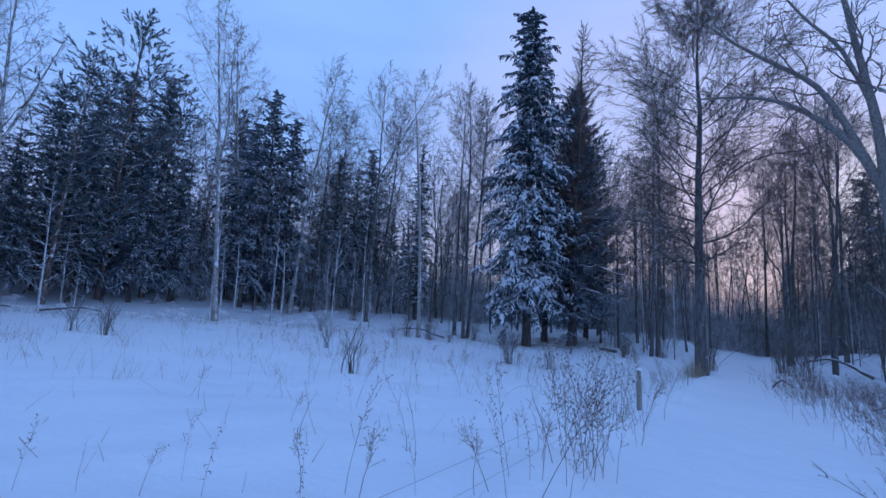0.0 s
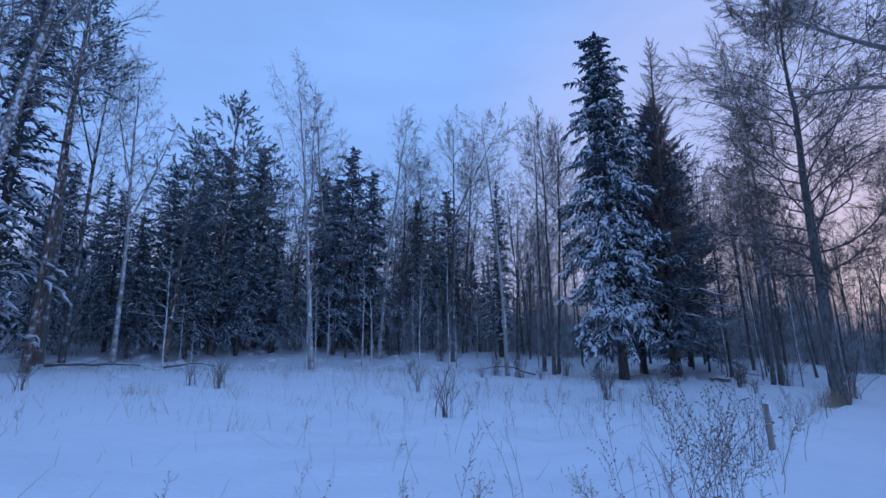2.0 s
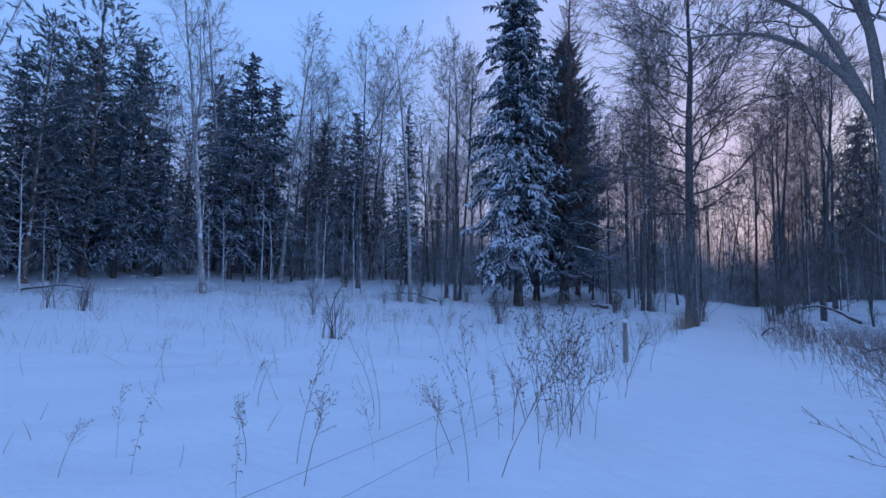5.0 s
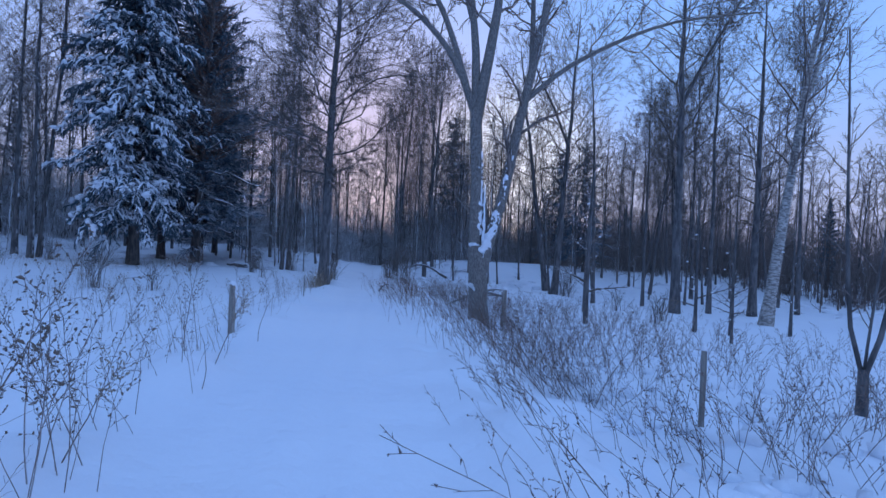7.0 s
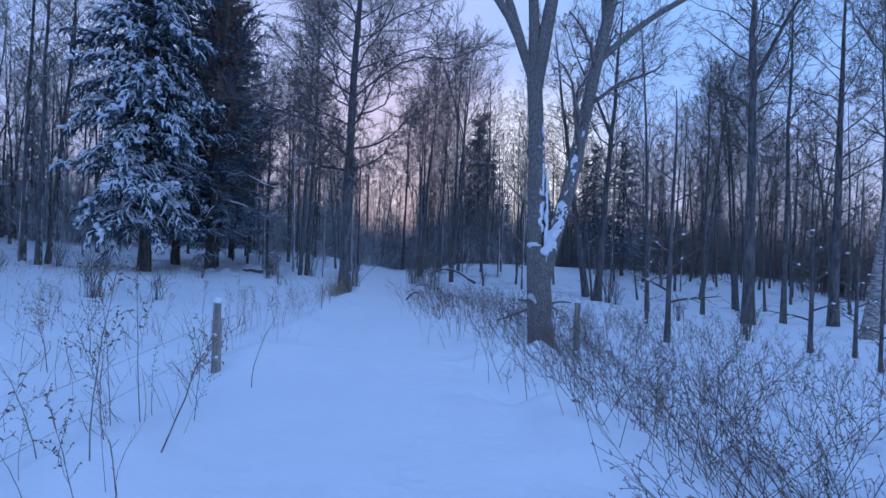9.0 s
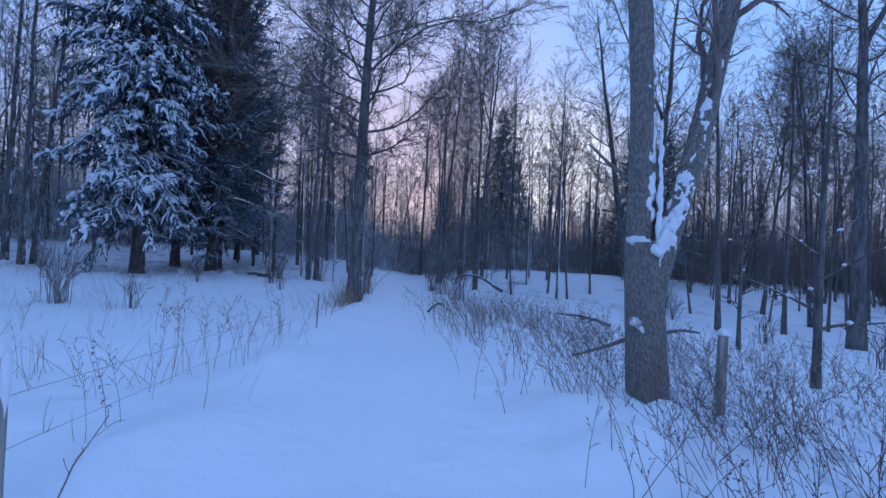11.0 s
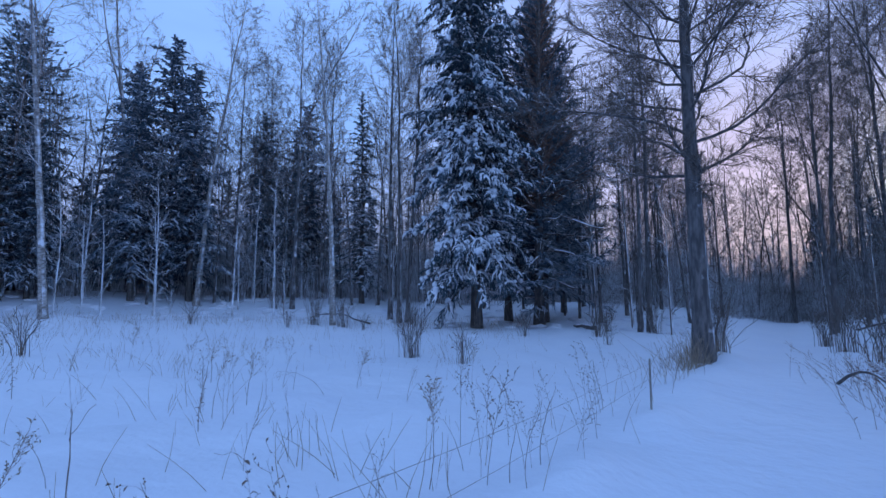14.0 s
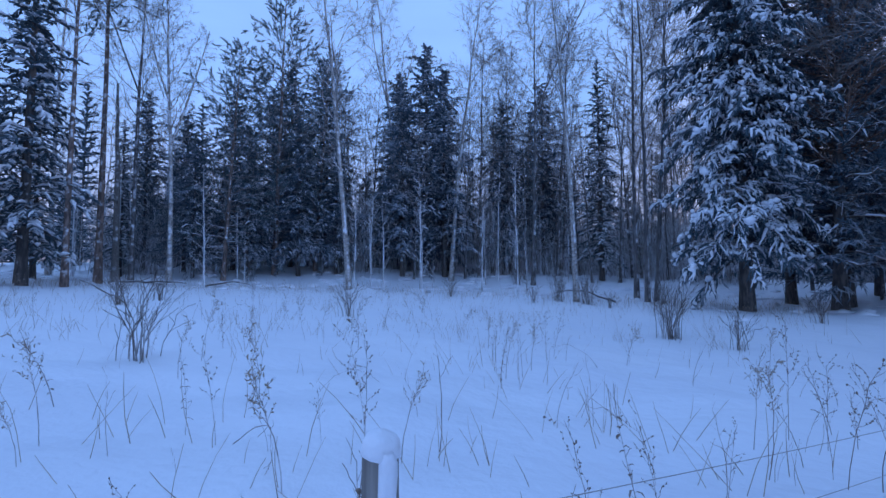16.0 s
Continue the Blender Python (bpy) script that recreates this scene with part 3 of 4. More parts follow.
mid = conifer("spruce_tree", "dark spruce standing among the bare trees", "spruces in the wood", 19.0, 5.0, 32, 6, 12, dark_needles, spruce_bark, 0.06, low=0.12, radius=0.2, tuft=0.085, seconds=2, spray_k=3, top=0.5, jitter=0.3)
for x, y, h in ((-18.4, 42.3, 17.4), (-18.7, 46.9, 22.3), (-15.6, 44.9, 19.0), (-22, 47, 20), (-27.8, 38.2, 19), (-30.6, 38.5, 17), (-26.2, 41.0, 20), (-12.2, 50.5, 17), (-9.0, 53.0, 19), (-30, 34, 16), (-36, 30, 15), (-26, 32.3, 12), (-24.0, 35.6, 13), (-28.6, 29.6, 11), (-22.6, 38.5, 12), (-32, 31, 13), (40.1, 28.1, 11.4), (37.8, 41.0, 16.2), (35.7, 22.7, 10.6)):
    plant("spruce_mid", mid, x, y, h / 19.0)
for x, y, h in ((-26.5, 12.0, 17), (-30.5, 14.5, 20), (-28.0, 8.5, 15), (-33.0, 18.0, 18), (-32.0, 10.5, 19)):
    plant("spruce_mid", mid, x, y, h / 19.0)
snowy = conifer("spruce_tree", "slim spruce dusted with snow in the wood", "spruces in the wood", 19.0, 3.2, 28, 6, 12, spruce_needles, spruce_bark, 0.5, low=0.08, radius=0.2, tuft=0.085, seconds=1, spray_k=3)
for x, y, h in ((-3.0, 49.9, 19.4), (-27.3, 19.2, 24.6), (-34, 22, 17), (-33.5, 27, 12)):
    plant("spruce_snowy", snowy, x, y, h / 19.0)


# the forked tree beside the path
def forked_tree():
    ob = thing("forked_tree", "old forked aspen with snow packed in its crotch", "tree")
    def limb(pts, r0, r1, k=10):
        p = np.array(pts, float)
        t = np.linspace(0, len(p) - 1, k)
        q = np.stack([np.interp(t, np.arange(len(p)), p[:, i]) for i in range(3)], -1)
        q[1:-1] = (q[:-2] + 2 * q[1:-1] + q[2:]) / 4
        return q[None], np.linspace(r0, r1, k)[None]
    m = [limb([(9.82, 9.68, -1.3), (9.80, 9.70, -0.4), (9.76, 9.75, 0.5), (9.73, 9.8, 1.45)], 0.275, 0.215, 10),
         limb([(9.70, 9.84, 1.2), (9.68, 9.83, 3.04), (9.6, 9.92, 4.8)], 0.165, 0.145),
         limb([(9.76, 9.72, 0.6), (9.88, 9.6, 1.5), (10.10, 9.36, 2.6), (10.28, 9.2, 4.03), (10.45, 9.01, 5.4), (10.65, 8.81, 6.63), (10.9, 8.5, 9.5)], 0.16, 0.08, 14),
         limb([(9.6, 9.92, 4.6), (9.31, 10.22, 5.79), (8.91, 10.65, 6.62), (8.35, 11.23, 7.38), (7.7, 11.9, 7.78), (7.0, 12.6, 8.0)], 0.10, 0.025, 14),
         limb([(9.5, 10.02, 5.0), (9.22, 10.33, 6.35), (8.87, 10.7, 7.6), (8.3, 11.3, 8.4), (7.7, 11.9, 9.3), (7.2, 12.4, 10.2)], 0.085, 0.03, 14),
         limb([(9.57, 9.97, 6.5), (9.4, 10.15, 7.4), (9.2, 10.35, 8.4), (8.8, 10.8, 9.3), (8.5, 11.1, 10.2)], 0.06, 0.025, 12),
         limb([(9.6, 9.92, 4.6), (9.59, 9.95, 6.07), (9.5, 10.1, 7.44), (9.4, 10.3, 9.1), (9.2, 10.5, 12)], 0.12, 0.04, 12),
         limb([(9.62, 9.9, 4.5), (9.8, 9.7, 6.21), (9.92, 9.57, 7.44), (9.97, 9.52, 9.08), (10.2, 9.5, 12.5)], 0.15, 0.05, 12),
         limb([(10.41, 9.05, 5.0), (11.04, 8.39, 5.82), (11.92, 7.45, 6.5), (12.8, 6.53, 6.97), (14.2, 5.2, 7.2)], 0.07, 0.02, 12),
         limb([(10.5, 8.95, 5.6), (10.9, 9.3, 7.0), (11.2, 9.6, 9.5)], 0.09, 0.04, 8),
         limb([(9.8, 9.6, 1.3), (9.95, 9.75, 2.3), (9.85, 9.95, 3.2)], 0.10, 0.03, 6),
         limb([(9.68, 9.9, 2.2), (9.62, 10.2, 2.42), (9.54, 10.5, 2.75)], 0.035, 0.015, 6),
         limb([(9.76, 9.85, 0.3), (9.62, 10.15, 0.12), (9.55, 10.42, 0.0), (9.5, 10.6, -0.08)], 0.03, 0.014, 8),
         limb([(9.9, 9.6, 0.35), (10.0, 9.42, 0.42), (10.1, 9.25, 0.4)], 0.025, 0.012, 6)]
    o = np.array([9.8, 9.7, 0.0])
    m = [(p - o, r) for p, r in m]
    part("trunk", [tubes(*m[0], 14)], aspen_bark, ob)
    for p, r in m[1:]:
        part("limb", [tubes(p, r, 9)], aspen_bark, ob)
    fine = []
    for p, r in m[2:10]:
        a, ar = grow(p, r, 10, 0.35, 1.0, 2.3, (1.0, 0.6), 8, 0.05, 0.2, None, 0.4, 0.011)
        b, b_r = grow(a, ar, 9, 0.15, 1.0, 0.42, (0.9, 0.6), 5, 0.04, 0.24, None, 0.65, 0.0075)
        c, c_r = grow(b, b_r, 5, 0.2, 1.0, 0.5, (0.8, 0.6), 3, 0.03, 0.22, None, 0.7, 0.006)
        fine += [tubes(a, ar, 4), tubes(b, b_r, 3), tubes(c, c_r, 3)]
    part("twigs", fine, twig_bark, ob, kind="stuff")
    # snow packed between the two stems, on the ledge below and up the leaning stem
    t = np.linspace(0, 1, 30)
    crotch = np.stack([0.0 + 0.26 * t, -0.04 - 0.26 * t, 1.30 + 0.85 * t ** 1.2], -1) + np.array([-0.15, -0.05, 0])
    seam = np.stack([-0.10 + 0 * t, 0.02 + 0.02 * t, 1.45 + 1.5 * t], -1) + np.array([0.03, -0.12, 0])
    ledge = np.stack([-0.26 + 0.14 * t, 0.17 - 0.27 * t, 1.43 + 0.04 * np.sin(5 * t)], -1)
    for line, r0, r1 in ((crotch, 0.085, 0.02), (seam, 0.045, 0.015), (ledge, 0.065, 0.05)):
        r = np.linspace(r0, r1, 30) * (1 + 0.15 * np.sin(np.arange(30) * 0.7) + rng.normal(0, 0.14, 30))
        r[[0, -1]] *= 0.3
        part("snow", [tubes((line + rng.normal(0, 0.008, (30, 3)))[None], r[None], 9)], clump_snow, ob, "snow packed into the crotch")
    side = np.stack([-0.035 - 0.22 - 0.04 * np.sin(3 * t), 0.045 - 0.10 + 0.16 * (1 - t), 0.52 - 0.03 * t - 0.12 * t ** 4], -1)
    part("snow", [tubes((side + rng.normal(0, 0.006, (30, 3)))[None], (0.055 * np.sin(np.linspace(0.3, 2.9, 30)) * rng.uniform(0.85, 1.15, 30))[None], 9)], clump_snow, ob, "lump of snow stuck to the trunk")
    # a crust of snow on the inner side of the leaning stem, broken where the bark shows through
    def crust(line, rad, side, half, thick, bias, label, rows=150, cols=34):
        u = np.linspace(0, len(line) - 1, rows)
        p = np.stack([np.interp(u, np.arange(len(line)), line[:, c]) for c in range(3)], -1)
        r = np.interp(u, np.arange(len(line)), rad)
        tan = unit(np.gradient(p, axis=0))
        e1 = unit(np.array(side) - (tan @ np.array(side))[:, None] * tan)
        e2 = np.cross(tan, e1)
        ang = np.linspace(-half, half, cols)
        lump = np.array([[noise.noise((9 * q[0], 9 * w * rr, 7 * q[2])) + 0.5 * noise.noise((23 * q[1], 23 * w * rr, 23 * q[2])) for w in ang] for q, rr in zip(p, r)])
        end = np.minimum(np.arange(rows), np.arange(rows)[::-1]) / (0.1 * rows)
        level = np.interp(np.linspace(0, 1, rows), np.linspace(0, 1, len(bias)), bias)[:, None] - 0.9 * (np.abs(ang) / half)[None] ** 2 - np.clip(1 - end, 0, 1)[:, None]
        h = np.clip(thick * (level + 1.1 * lump), -0.03, thick * 0.9)
        v = p[:, None] + (e1[:, None] * np.cos(ang)[None, :, None] + e2[:, None] * np.sin(ang)[None, :, None]) * (r[:, None] + h)[..., None]
        n = np.arange(rows * cols).reshape(rows, cols)
        f = np.stack([n[:-1, :-1], n[:-1, 1:], n[1:, 1:], n[1:, :-1]], -1).reshape(-1, 4)
        part("snow", [(v.reshape(-1, 3), f)], clump_snow, ob, label)
    crust(m[2][0][0][1:8], m[2][1][0][1:8], (-0.75, -0.45, 0.5), 1.2, 0.05, (0.5, 0.35, -0.35, -0.3, -0.8), "broken crust of snow on the leaning stem")
    crust(m[1][0][0][1:8], m[1][1][0][1:8], (0.2, -0.9, 0.2), 0.8, 0.03, (0.3, -0.1, -0.4), "thin seam of snow up the stem", 110, 20)
    ob.location = (9.8, 9.7, 0.0)
    return ob


forked_tree()


# ---- far woods ----
def rough_tree(x, y, h, r, limbs, subs, tip, lo=0.22):
    tp, tr = stem(h, r, k=6, wob=0.03)
    o = np.array([x, y, float(ground_z(x, y))])
    lp, lr = grow(tp, tr, limbs, lo, 0.98, 0.2, (1.1, 0.6), 4, 0.08, 0.17, None, 0.4, tip * 1.3)
    sp, sr = grow(lp, lr, subs, 0.15, 1.0, 0.6, (0.95, 0.5), 2, 0.04, 0.2, None, 0.7, tip)
    return [tubes(tp + o, tr, 5), tubes(lp + o, lr, 3), spikes(sp + o, 1.3 * sr)]


def far_woods():
    """Hundreds of far bare stems, past counting."""
    n, out = 300, []
    az = np.where(rng.uniform(0, 1, n) < 0.85, radians(90) + rng.uniform(-1.75, 1.45, n), rng.uniform(0, 2 * np.pi, n))
    r = rng.uniform(58, 115, n)
    for x, y in zip(4 + r * np.cos(az), 9 + r * np.sin(az)):
        out += rough_tree(x, y, rng.uniform(13, 20), rng.uniform(0.06, 0.12), 20, 8, 0.024)
    tagged(part("far_woods", out, twig_bark), "dense far wood of bare grey trees", "woods", kind="stuff")


far_woods()


def far_conifers():
    """Dark spruces far back in the wood."""
    out, trunks = [], []
    n = 250
    az = radians(90) + rng.uniform(-1.8, 1.5, n)
    r = rng.uniform(50, 92, n)
    left = az > radians(92)
    for x, y, west in zip(4 + r * np.cos(az), 9 + r * np.sin(az), left):
        if not west and rng.uniform(0, 1) < 0.82:
            continue
        h = rng.uniform(9, 18) if west else rng.uniform(6, 13)
        tp, tr = stem(h, 0.14, k=5, wob=0.004)
        o = np.array([x, y, float(ground_z(x, y))])
        bp, br = grow(tp, tr, 90, 0.06, 0.99, 0.2, (1.6, 1.0), 3, -0.3, 0.1, lambda u: np.clip(1 - u, 0.04, 1) ** 0.7, 1.0, 0.1)
        sp, sr = grow(bp, br, 5, 0.1, 1.0, 0.5, (0.9, 0.5), 2, -0.4, 0.2, None, 1.0, 0.13)
        out += [spikes(bp + o, 0.16 + 0 * br), spikes(sp + o, sr)]
        trunks.append(tubes(tp + o, tr, 5))
    tagged(part("far_spruces", out, spruce_needles), "dark far spruces deep in the wood", "woods", kind="stuff")
    tagged(part("far_spruce_trunks", trunks, spruce_bark), "dark trunks of far spruces", "woods", kind="stuff")


far_conifers()


def wood_edge(x):
    return np.interp(x, [-60, -28, -15, -2, 6, 12, 16, 20, 26, 40, 60], [12, 23, 35, 38.5, 39, 36, 32, 27, 20, 6, 0])


def clear_of_path(x, y):
    return (np.abs(x * 0.83 - y * 0.555 + 0.15) > 2.2) | (y > 42)


def underwood():
    """Thin poles between the trees of the wood, and the thicket behind them."""
    out = []
    n = 1500
    x, y = rng.uniform(-55, 60, n), rng.uniform(0, 80, n)
    keep = (y > wood_edge(x)) & clear_of_path(x, y)
    for xx, yy in zip(x[keep][:460], y[keep][:460]):
        h = rng.uniform(2, 12)
        out += rough_tree(xx, yy, h, 0.012 + 0.004 * h, 14, 6, 0.011, 0.08)
    tagged(part("underwood", out, snowy_twig), "tangle of thin bare saplings and brush in snow", "brush", kind="stuff")
    # brush: long thin shoots fanning up from hundreds of stools
    out, pale = [], []
    n = 1300
    x, y = rng.uniform(-52, 72, n), rng.uniform(-6, 80, n)
    r = np.hypot(x - 4, y - 9)
    keep = (y > wood_edge(x) + np.where(x < 16, 20, 12)) & clear_of_path(x, y) & (r > 36)
    for xx, yy in zip(x[keep], y[keep]):
        m, h = 64, rng.uniform(2.0, 5.5)
        a, lean_ = rng.uniform(0, 6.28, m), rng.uniform(0.05, 0.55, m)
        p0 = np.stack([rng.normal(xx, 0.7, m), rng.normal(yy, 0.7, m), np.full(m, float(ground_z(xx, yy)) - 0.1)], -1)
        ln = h * rng.uniform(0.4, 1.1, m)
        p1 = p0 + np.stack([np.sin(lean_) * np.cos(a), np.sin(lean_) * np.sin(a), np.cos(lean_)], -1) * ln[:, None]
        pts = np.stack([p0, p1], 1)
        (pale if xx - 5 < 1.28 * (yy - 8) else out).append(spikes(pts, np.full((m, 2), 0.014)))
        q, qr = grow(pts, np.full((m, 2), 0.01), 2, 0.3, 0.95, 0.4, (0.7, 0.5), 2, 0, 0, None, 1.0, 0.011)
        (pale if xx - 5 < 1.28 * (yy - 8) else out).append(spikes(q, qr))
    # taller coppice further back
    n = 620
    az, r = radians(90) - rng.uniform(-1.15, 1.75, n), rng.uniform(42, 82, n)
    for xx, yy in zip(5 + r * np.cos(az), 9 + r * np.sin(az)):
        m, h = 56, rng.uniform(4.5, 9.5)
        a, lean_ = rng.uniform(0, 6.28, m), np.abs(rng.normal(0, 0.22, m))
        p0 = np.stack([rng.normal(xx, 0.9, m), rng.normal(yy, 0.9, m), np.full(m, float(ground_z(xx, yy)) - 0.1)], -1)
        p1 = p0 + np.stack([np.sin(lean_) * np.cos(a), np.sin(lean_) * np.sin(a), np.cos(lean_)], -1) * (h * rng.uniform(0.35, 1.1, m))[:, None]
        pts = np.stack([p0, p1], 1)
        (pale if xx - 5 < 1.28 * (yy - 8) else out).append(spikes(pts, np.full((m, 2), 0.024)))
        q, qr = grow(pts, np.full((m, 2), 0.018), 3, 0.3, 0.95, 0.35, (0.7, 0.5), 2, 0, 0, None, 1.0, 0.018)
        (pale if xx - 5 < 1.28 * (yy - 8) else out).append(spikes(q, qr))
    tagged(part("snowy_thicket", pale, snowy_twig), "snow-dusted bare thicket deep between the trunks", "brush", kind="stuff")
    tagged(part("brush_thicket", out, twig_bark), "brown bare thicket closing the view between the trunks", "brush", kind="stuff")


underwood()


# ---- fence ----
def fence_post(x, y, height, r, lean, label, cap=0.0):
    ob = thing("fence_post", label, "fence post", "posts along the path")
    k = 7
    p = np.zeros((1, k, 3))
    p[0, :, 2] = np.array([-0.4, 0.0, 0.3, 0.6, 0.85, 0.985, 1.0]) * height
    p[0, 0, 2] = -0.4
    rad = r * np.array([[1.05, 1.03, 0.98, 1.0, 0.97, 0.95, 0.02]])
    part("post", [tubes(p, rad, 8)], post_wood, ob)
    if cap:
        c = np.zeros((1, 8, 3))
        c[0, :, 2] = height - 0.012 + np.array([0.0, 0.1, 0.35, 0.62, 0.82, 0.94, 0.99, 1.0]) * (cap + 0.03)
        c[0, :, 0] = np.linspace(0, 0.12, 8) * r
        part("snow_cap", [tubes(c, r * np.array([[0.9, 1.04, 1.0, 0.93, 0.78, 0.52, 0.22, 0.01]]), 14)], clump_snow, ob, "soft cap of fresh snow")
        k = 12
        drop = np.stack([np.full(k, 0.72 * r), np.full(k, -0.42 * r) + 0.06 * r * np.sin(np.arange(k)), height + 0.01 - np.linspace(0, 0.42 * height, k)], -1)[None]
        part("snow_strip", [tubes(drop, r * np.interp(np.linspace(0, 1, k), [0, 0.1, 0.6, 1], [0.3, 0.5, 0.42, 0.03])[None], 9)], clump_snow, ob, "strip of snow stuck to the post's side")
    q = Vector((0, 0, 1)).rotation_difference(Vector((*lean, 1)).normalized())
    ob.matrix_basis = Matrix.LocRotScale((x, y, float(ground_z(x, y))), q, None)


fence_post(3.98, 9.58, 0.77, 0.053, (0.0, 0.0), "weathered grey wooden fence post with a snow cap", 0.035)
fence_post(7.7, 14.9, 0.62, 0.013, (0.02, 0.0), "thin dark fence stake in the snow")
fence_post(6.4, 3.5, 0.80, 0.027, (0.0, 0.0), "slim weathered fence post among dry stalks", 0.03)
fence_post(9.7, 8.85, 0.95, 0.055, (0.03, 0.0), "weathered wooden fence post near the forked tree", 0.05)


def wire(name, pts, label):
    p = np.array(pts, float)
    t = np.linspace(0, len(p) - 1, 40)
    q = np.stack([np.interp(t, np.arange(len(p)), p[:, i]) for i in range(3)], -1)[None]
    q[0, :, 2] -= 0.05 * np.abs(np.sin(t * np.pi))
    tagged(part("fence_wire", [tubes(q, np.full((1, 40), 0.0017), 4)], rusty_wire), label, "wire", "fence wires")


wire("fence_wire", [(-3.0, -1.0, 0.55), (3.98, 9.50, 0.48), (7.7, 14.9, 0.30)], "thin rusty fence wire strung between posts")

wire("fence_wire", [(-3.0, -1.0, 0.32), (3.98, 9.50, 0.24), (7.7, 14.9, 0.12)], "thin lower fence wire strung between posts")


# ---- shrubs ----
def shrub(name, label, n, height, spread, material, seeds=0):
    def make():
        ob = thing(name, label, "shrub", "bare shrubs in the snow")
        a, out = rng.uniform(0, 6.28, n), rng.uniform(0.1, 1.0, n) * spread
        h = height * rng.uniform(0.5, 1.0, n)
        k = 6
        t = np.linspace(0, 1, k)[None, :, None]
        tip = np.stack([out * np.cos(a), out * np.sin(a), h], -1)[:, None]
        p = tip * np.concatenate([t ** 1.4, t ** 1.4, t ** 0.85], -1) + rng.normal(0, 0.035, (n, k, 3)) * t
        p[..., :2] += rng.normal(0, 0.16 * spread, (n, 1, 2))
        p[:, 0, 2] = -0.1
        r = np.linspace(0.009, 0.004, k)[None] * rng.uniform(0.7, 1.5, (n, 1))
        sp, sr = grow(p, r, 5, 0.3, 1.0, 0.32, (0.6, 0.5), 4, 0.06, 0.15, None, 0.7, 0.0035)
        part("stems", [tubes(p, r, 4), tubes(sp, sr, 3)], material, ob, kind="stuff")
        return ob
    return make


edge_bush = shrub("bare_shrub", "bare many-stemmed shrub with snow on its twigs", 42, 2.1, 1.05, alder_twig)
edge_bush_low = shrub("bare_shrub", "low bare shrub poking through the snow", 15, 1.15, 0.6, alder_twig)
for key, make, spots in (("bush", edge_bush, ((3.6, 26.0), (-0.9, 34.6), (-2.6, 34.9), (2.6, 38.0), (15.4, 33.2), (13.4, 34.6), (13.0, 23.2), (18.0, 24.6), (19.5, 27.5), (16.5, 21.5), (-8.2, 43.5), (24.5, 17.0))),
                         ("low_bush", edge_bush_low, ((-13.3, 18.7), (-11.8, 16.6), (-16.2, 12.9), (11.2, 27.5), (8.6, 31.5), (0.5, 33.0), (-3.4, 33.0), (21.0, 12.0), (18.5, 9.0), (16.2, 8.2), (-2.3, 12.2), (-13.7, 17.4), (-8.5, 32.9), (11.8, 30.8), (11.7, 30.6), (5.5, 24.5), (-4.7, 19.5), (24.4, 26.2), (23.9, 16.3)))):
    for x, y in spots:
        plant(key, make, x, y, rng.uniform(0.75, 1.15))


def sapling(height, low, forks, snow):
    def make():
        ob = thing("sapling", "young bare tree with snow on its low branches", "tree", "saplings by the path")
        tp, tr = stem(height, 0.055, k=10, wob=0.02, tipr=0.006)
        lp, lr = grow(tp, tr, 16, low, 0.98, 0.26, (1.35, 0.6), 6, 0.05, 0.12, None, 0.5, 0.005)
        sp, sr = grow(lp, lr, 6, 0.2, 1.0, 0.4, (0.8, 0.6), 4, 0.03, 0.15, None, 0.7, 0.0035)
        part("trunk", [tubes(tp, tr, 7)], alder_bark, ob)
        for i in range(len(lp)):
            part("branch", [tubes(lp[i:i + 1], lr[i:i + 1], 4)], snowy_twig, ob)
        part("twigs", [tubes(sp, sr, 3)], snowy_twig, ob, kind="stuff")
        if snow:
            c = lp[:8, 2] + np.array([0, 0, 0.02])
            part("snow", [blobs(c, rng.uniform(0.03, 0.07, len(c)), 0.6)], clump_snow, ob, "lumps of snow on the branches", "stuff")
        return ob
    return make


young = sapling(5.2, 0.12, 0, True)
for x, y, s in ((13.3, 8.9, 1.1), (15.2, 6.7, 0.85), (16.1, 6.1, 0.75), (18.4, 5.2, 0.8), (17.5, 11.5, 0.9), (13.8, 5.4, 0.55)):
    plant("sapling", young, x, y, s)


def forked_sapling():
    ob = thing("sapling", "small forked tree with three thin dark stems in snow", "tree", "saplings by the path")
    k = 9
    t = np.linspace(0, 1, k)
    base = np.stack([0 * t, 0 * t, t * 0.55], -1)[None]
    base[0, 0, 2] = -0.2
    part("trunk", [tubes(base, np.linspace(0.062, 0.05, k)[None], 8)], alder_bark, ob)
    for dx, dy, h, r in ((0.18, 0.25, 4.2, 0.026), (-0.05, -0.35, 3.6, 0.03), (0.1, -0.1, 2.4, 0.016)):
        p = np.stack([dx * np.sqrt(t) * 1.3 + 0.03 * np.sin(5 * t), dy * np.sqrt(t) * 1.3 + 0.03 * np.sin(4 * t + 1), 0.48 + t * h], -1)[None]
        p[0, 0] = (0, 0, 0.42)
        r_ = np.linspace(r, 0.008, k)[None]
        limb_ = part("stem", [tubes(p, r_, 6)], alder_bark, ob)
        a, ar = grow(p, r_, 9, 0.15, 1.0, 1.0, (1.0, 0.6), 5, 0.04, 0.16, None, 0.5, 0.004)
        b, b_r = grow(a, ar, 4, 0.2, 1.0, 0.4, (0.8, 0.6), 3, 0.03, 0.2, None, 0.7, 0.003)
        part("twigs", [tubes(a, ar, 4), tubes(b, b_r, 3)], twig_bark, limb_, kind="stuff")
    x, y = 8.8, 2.6
    ob.location = (x, y, float(ground_z(x, y)))


forked_sapling()


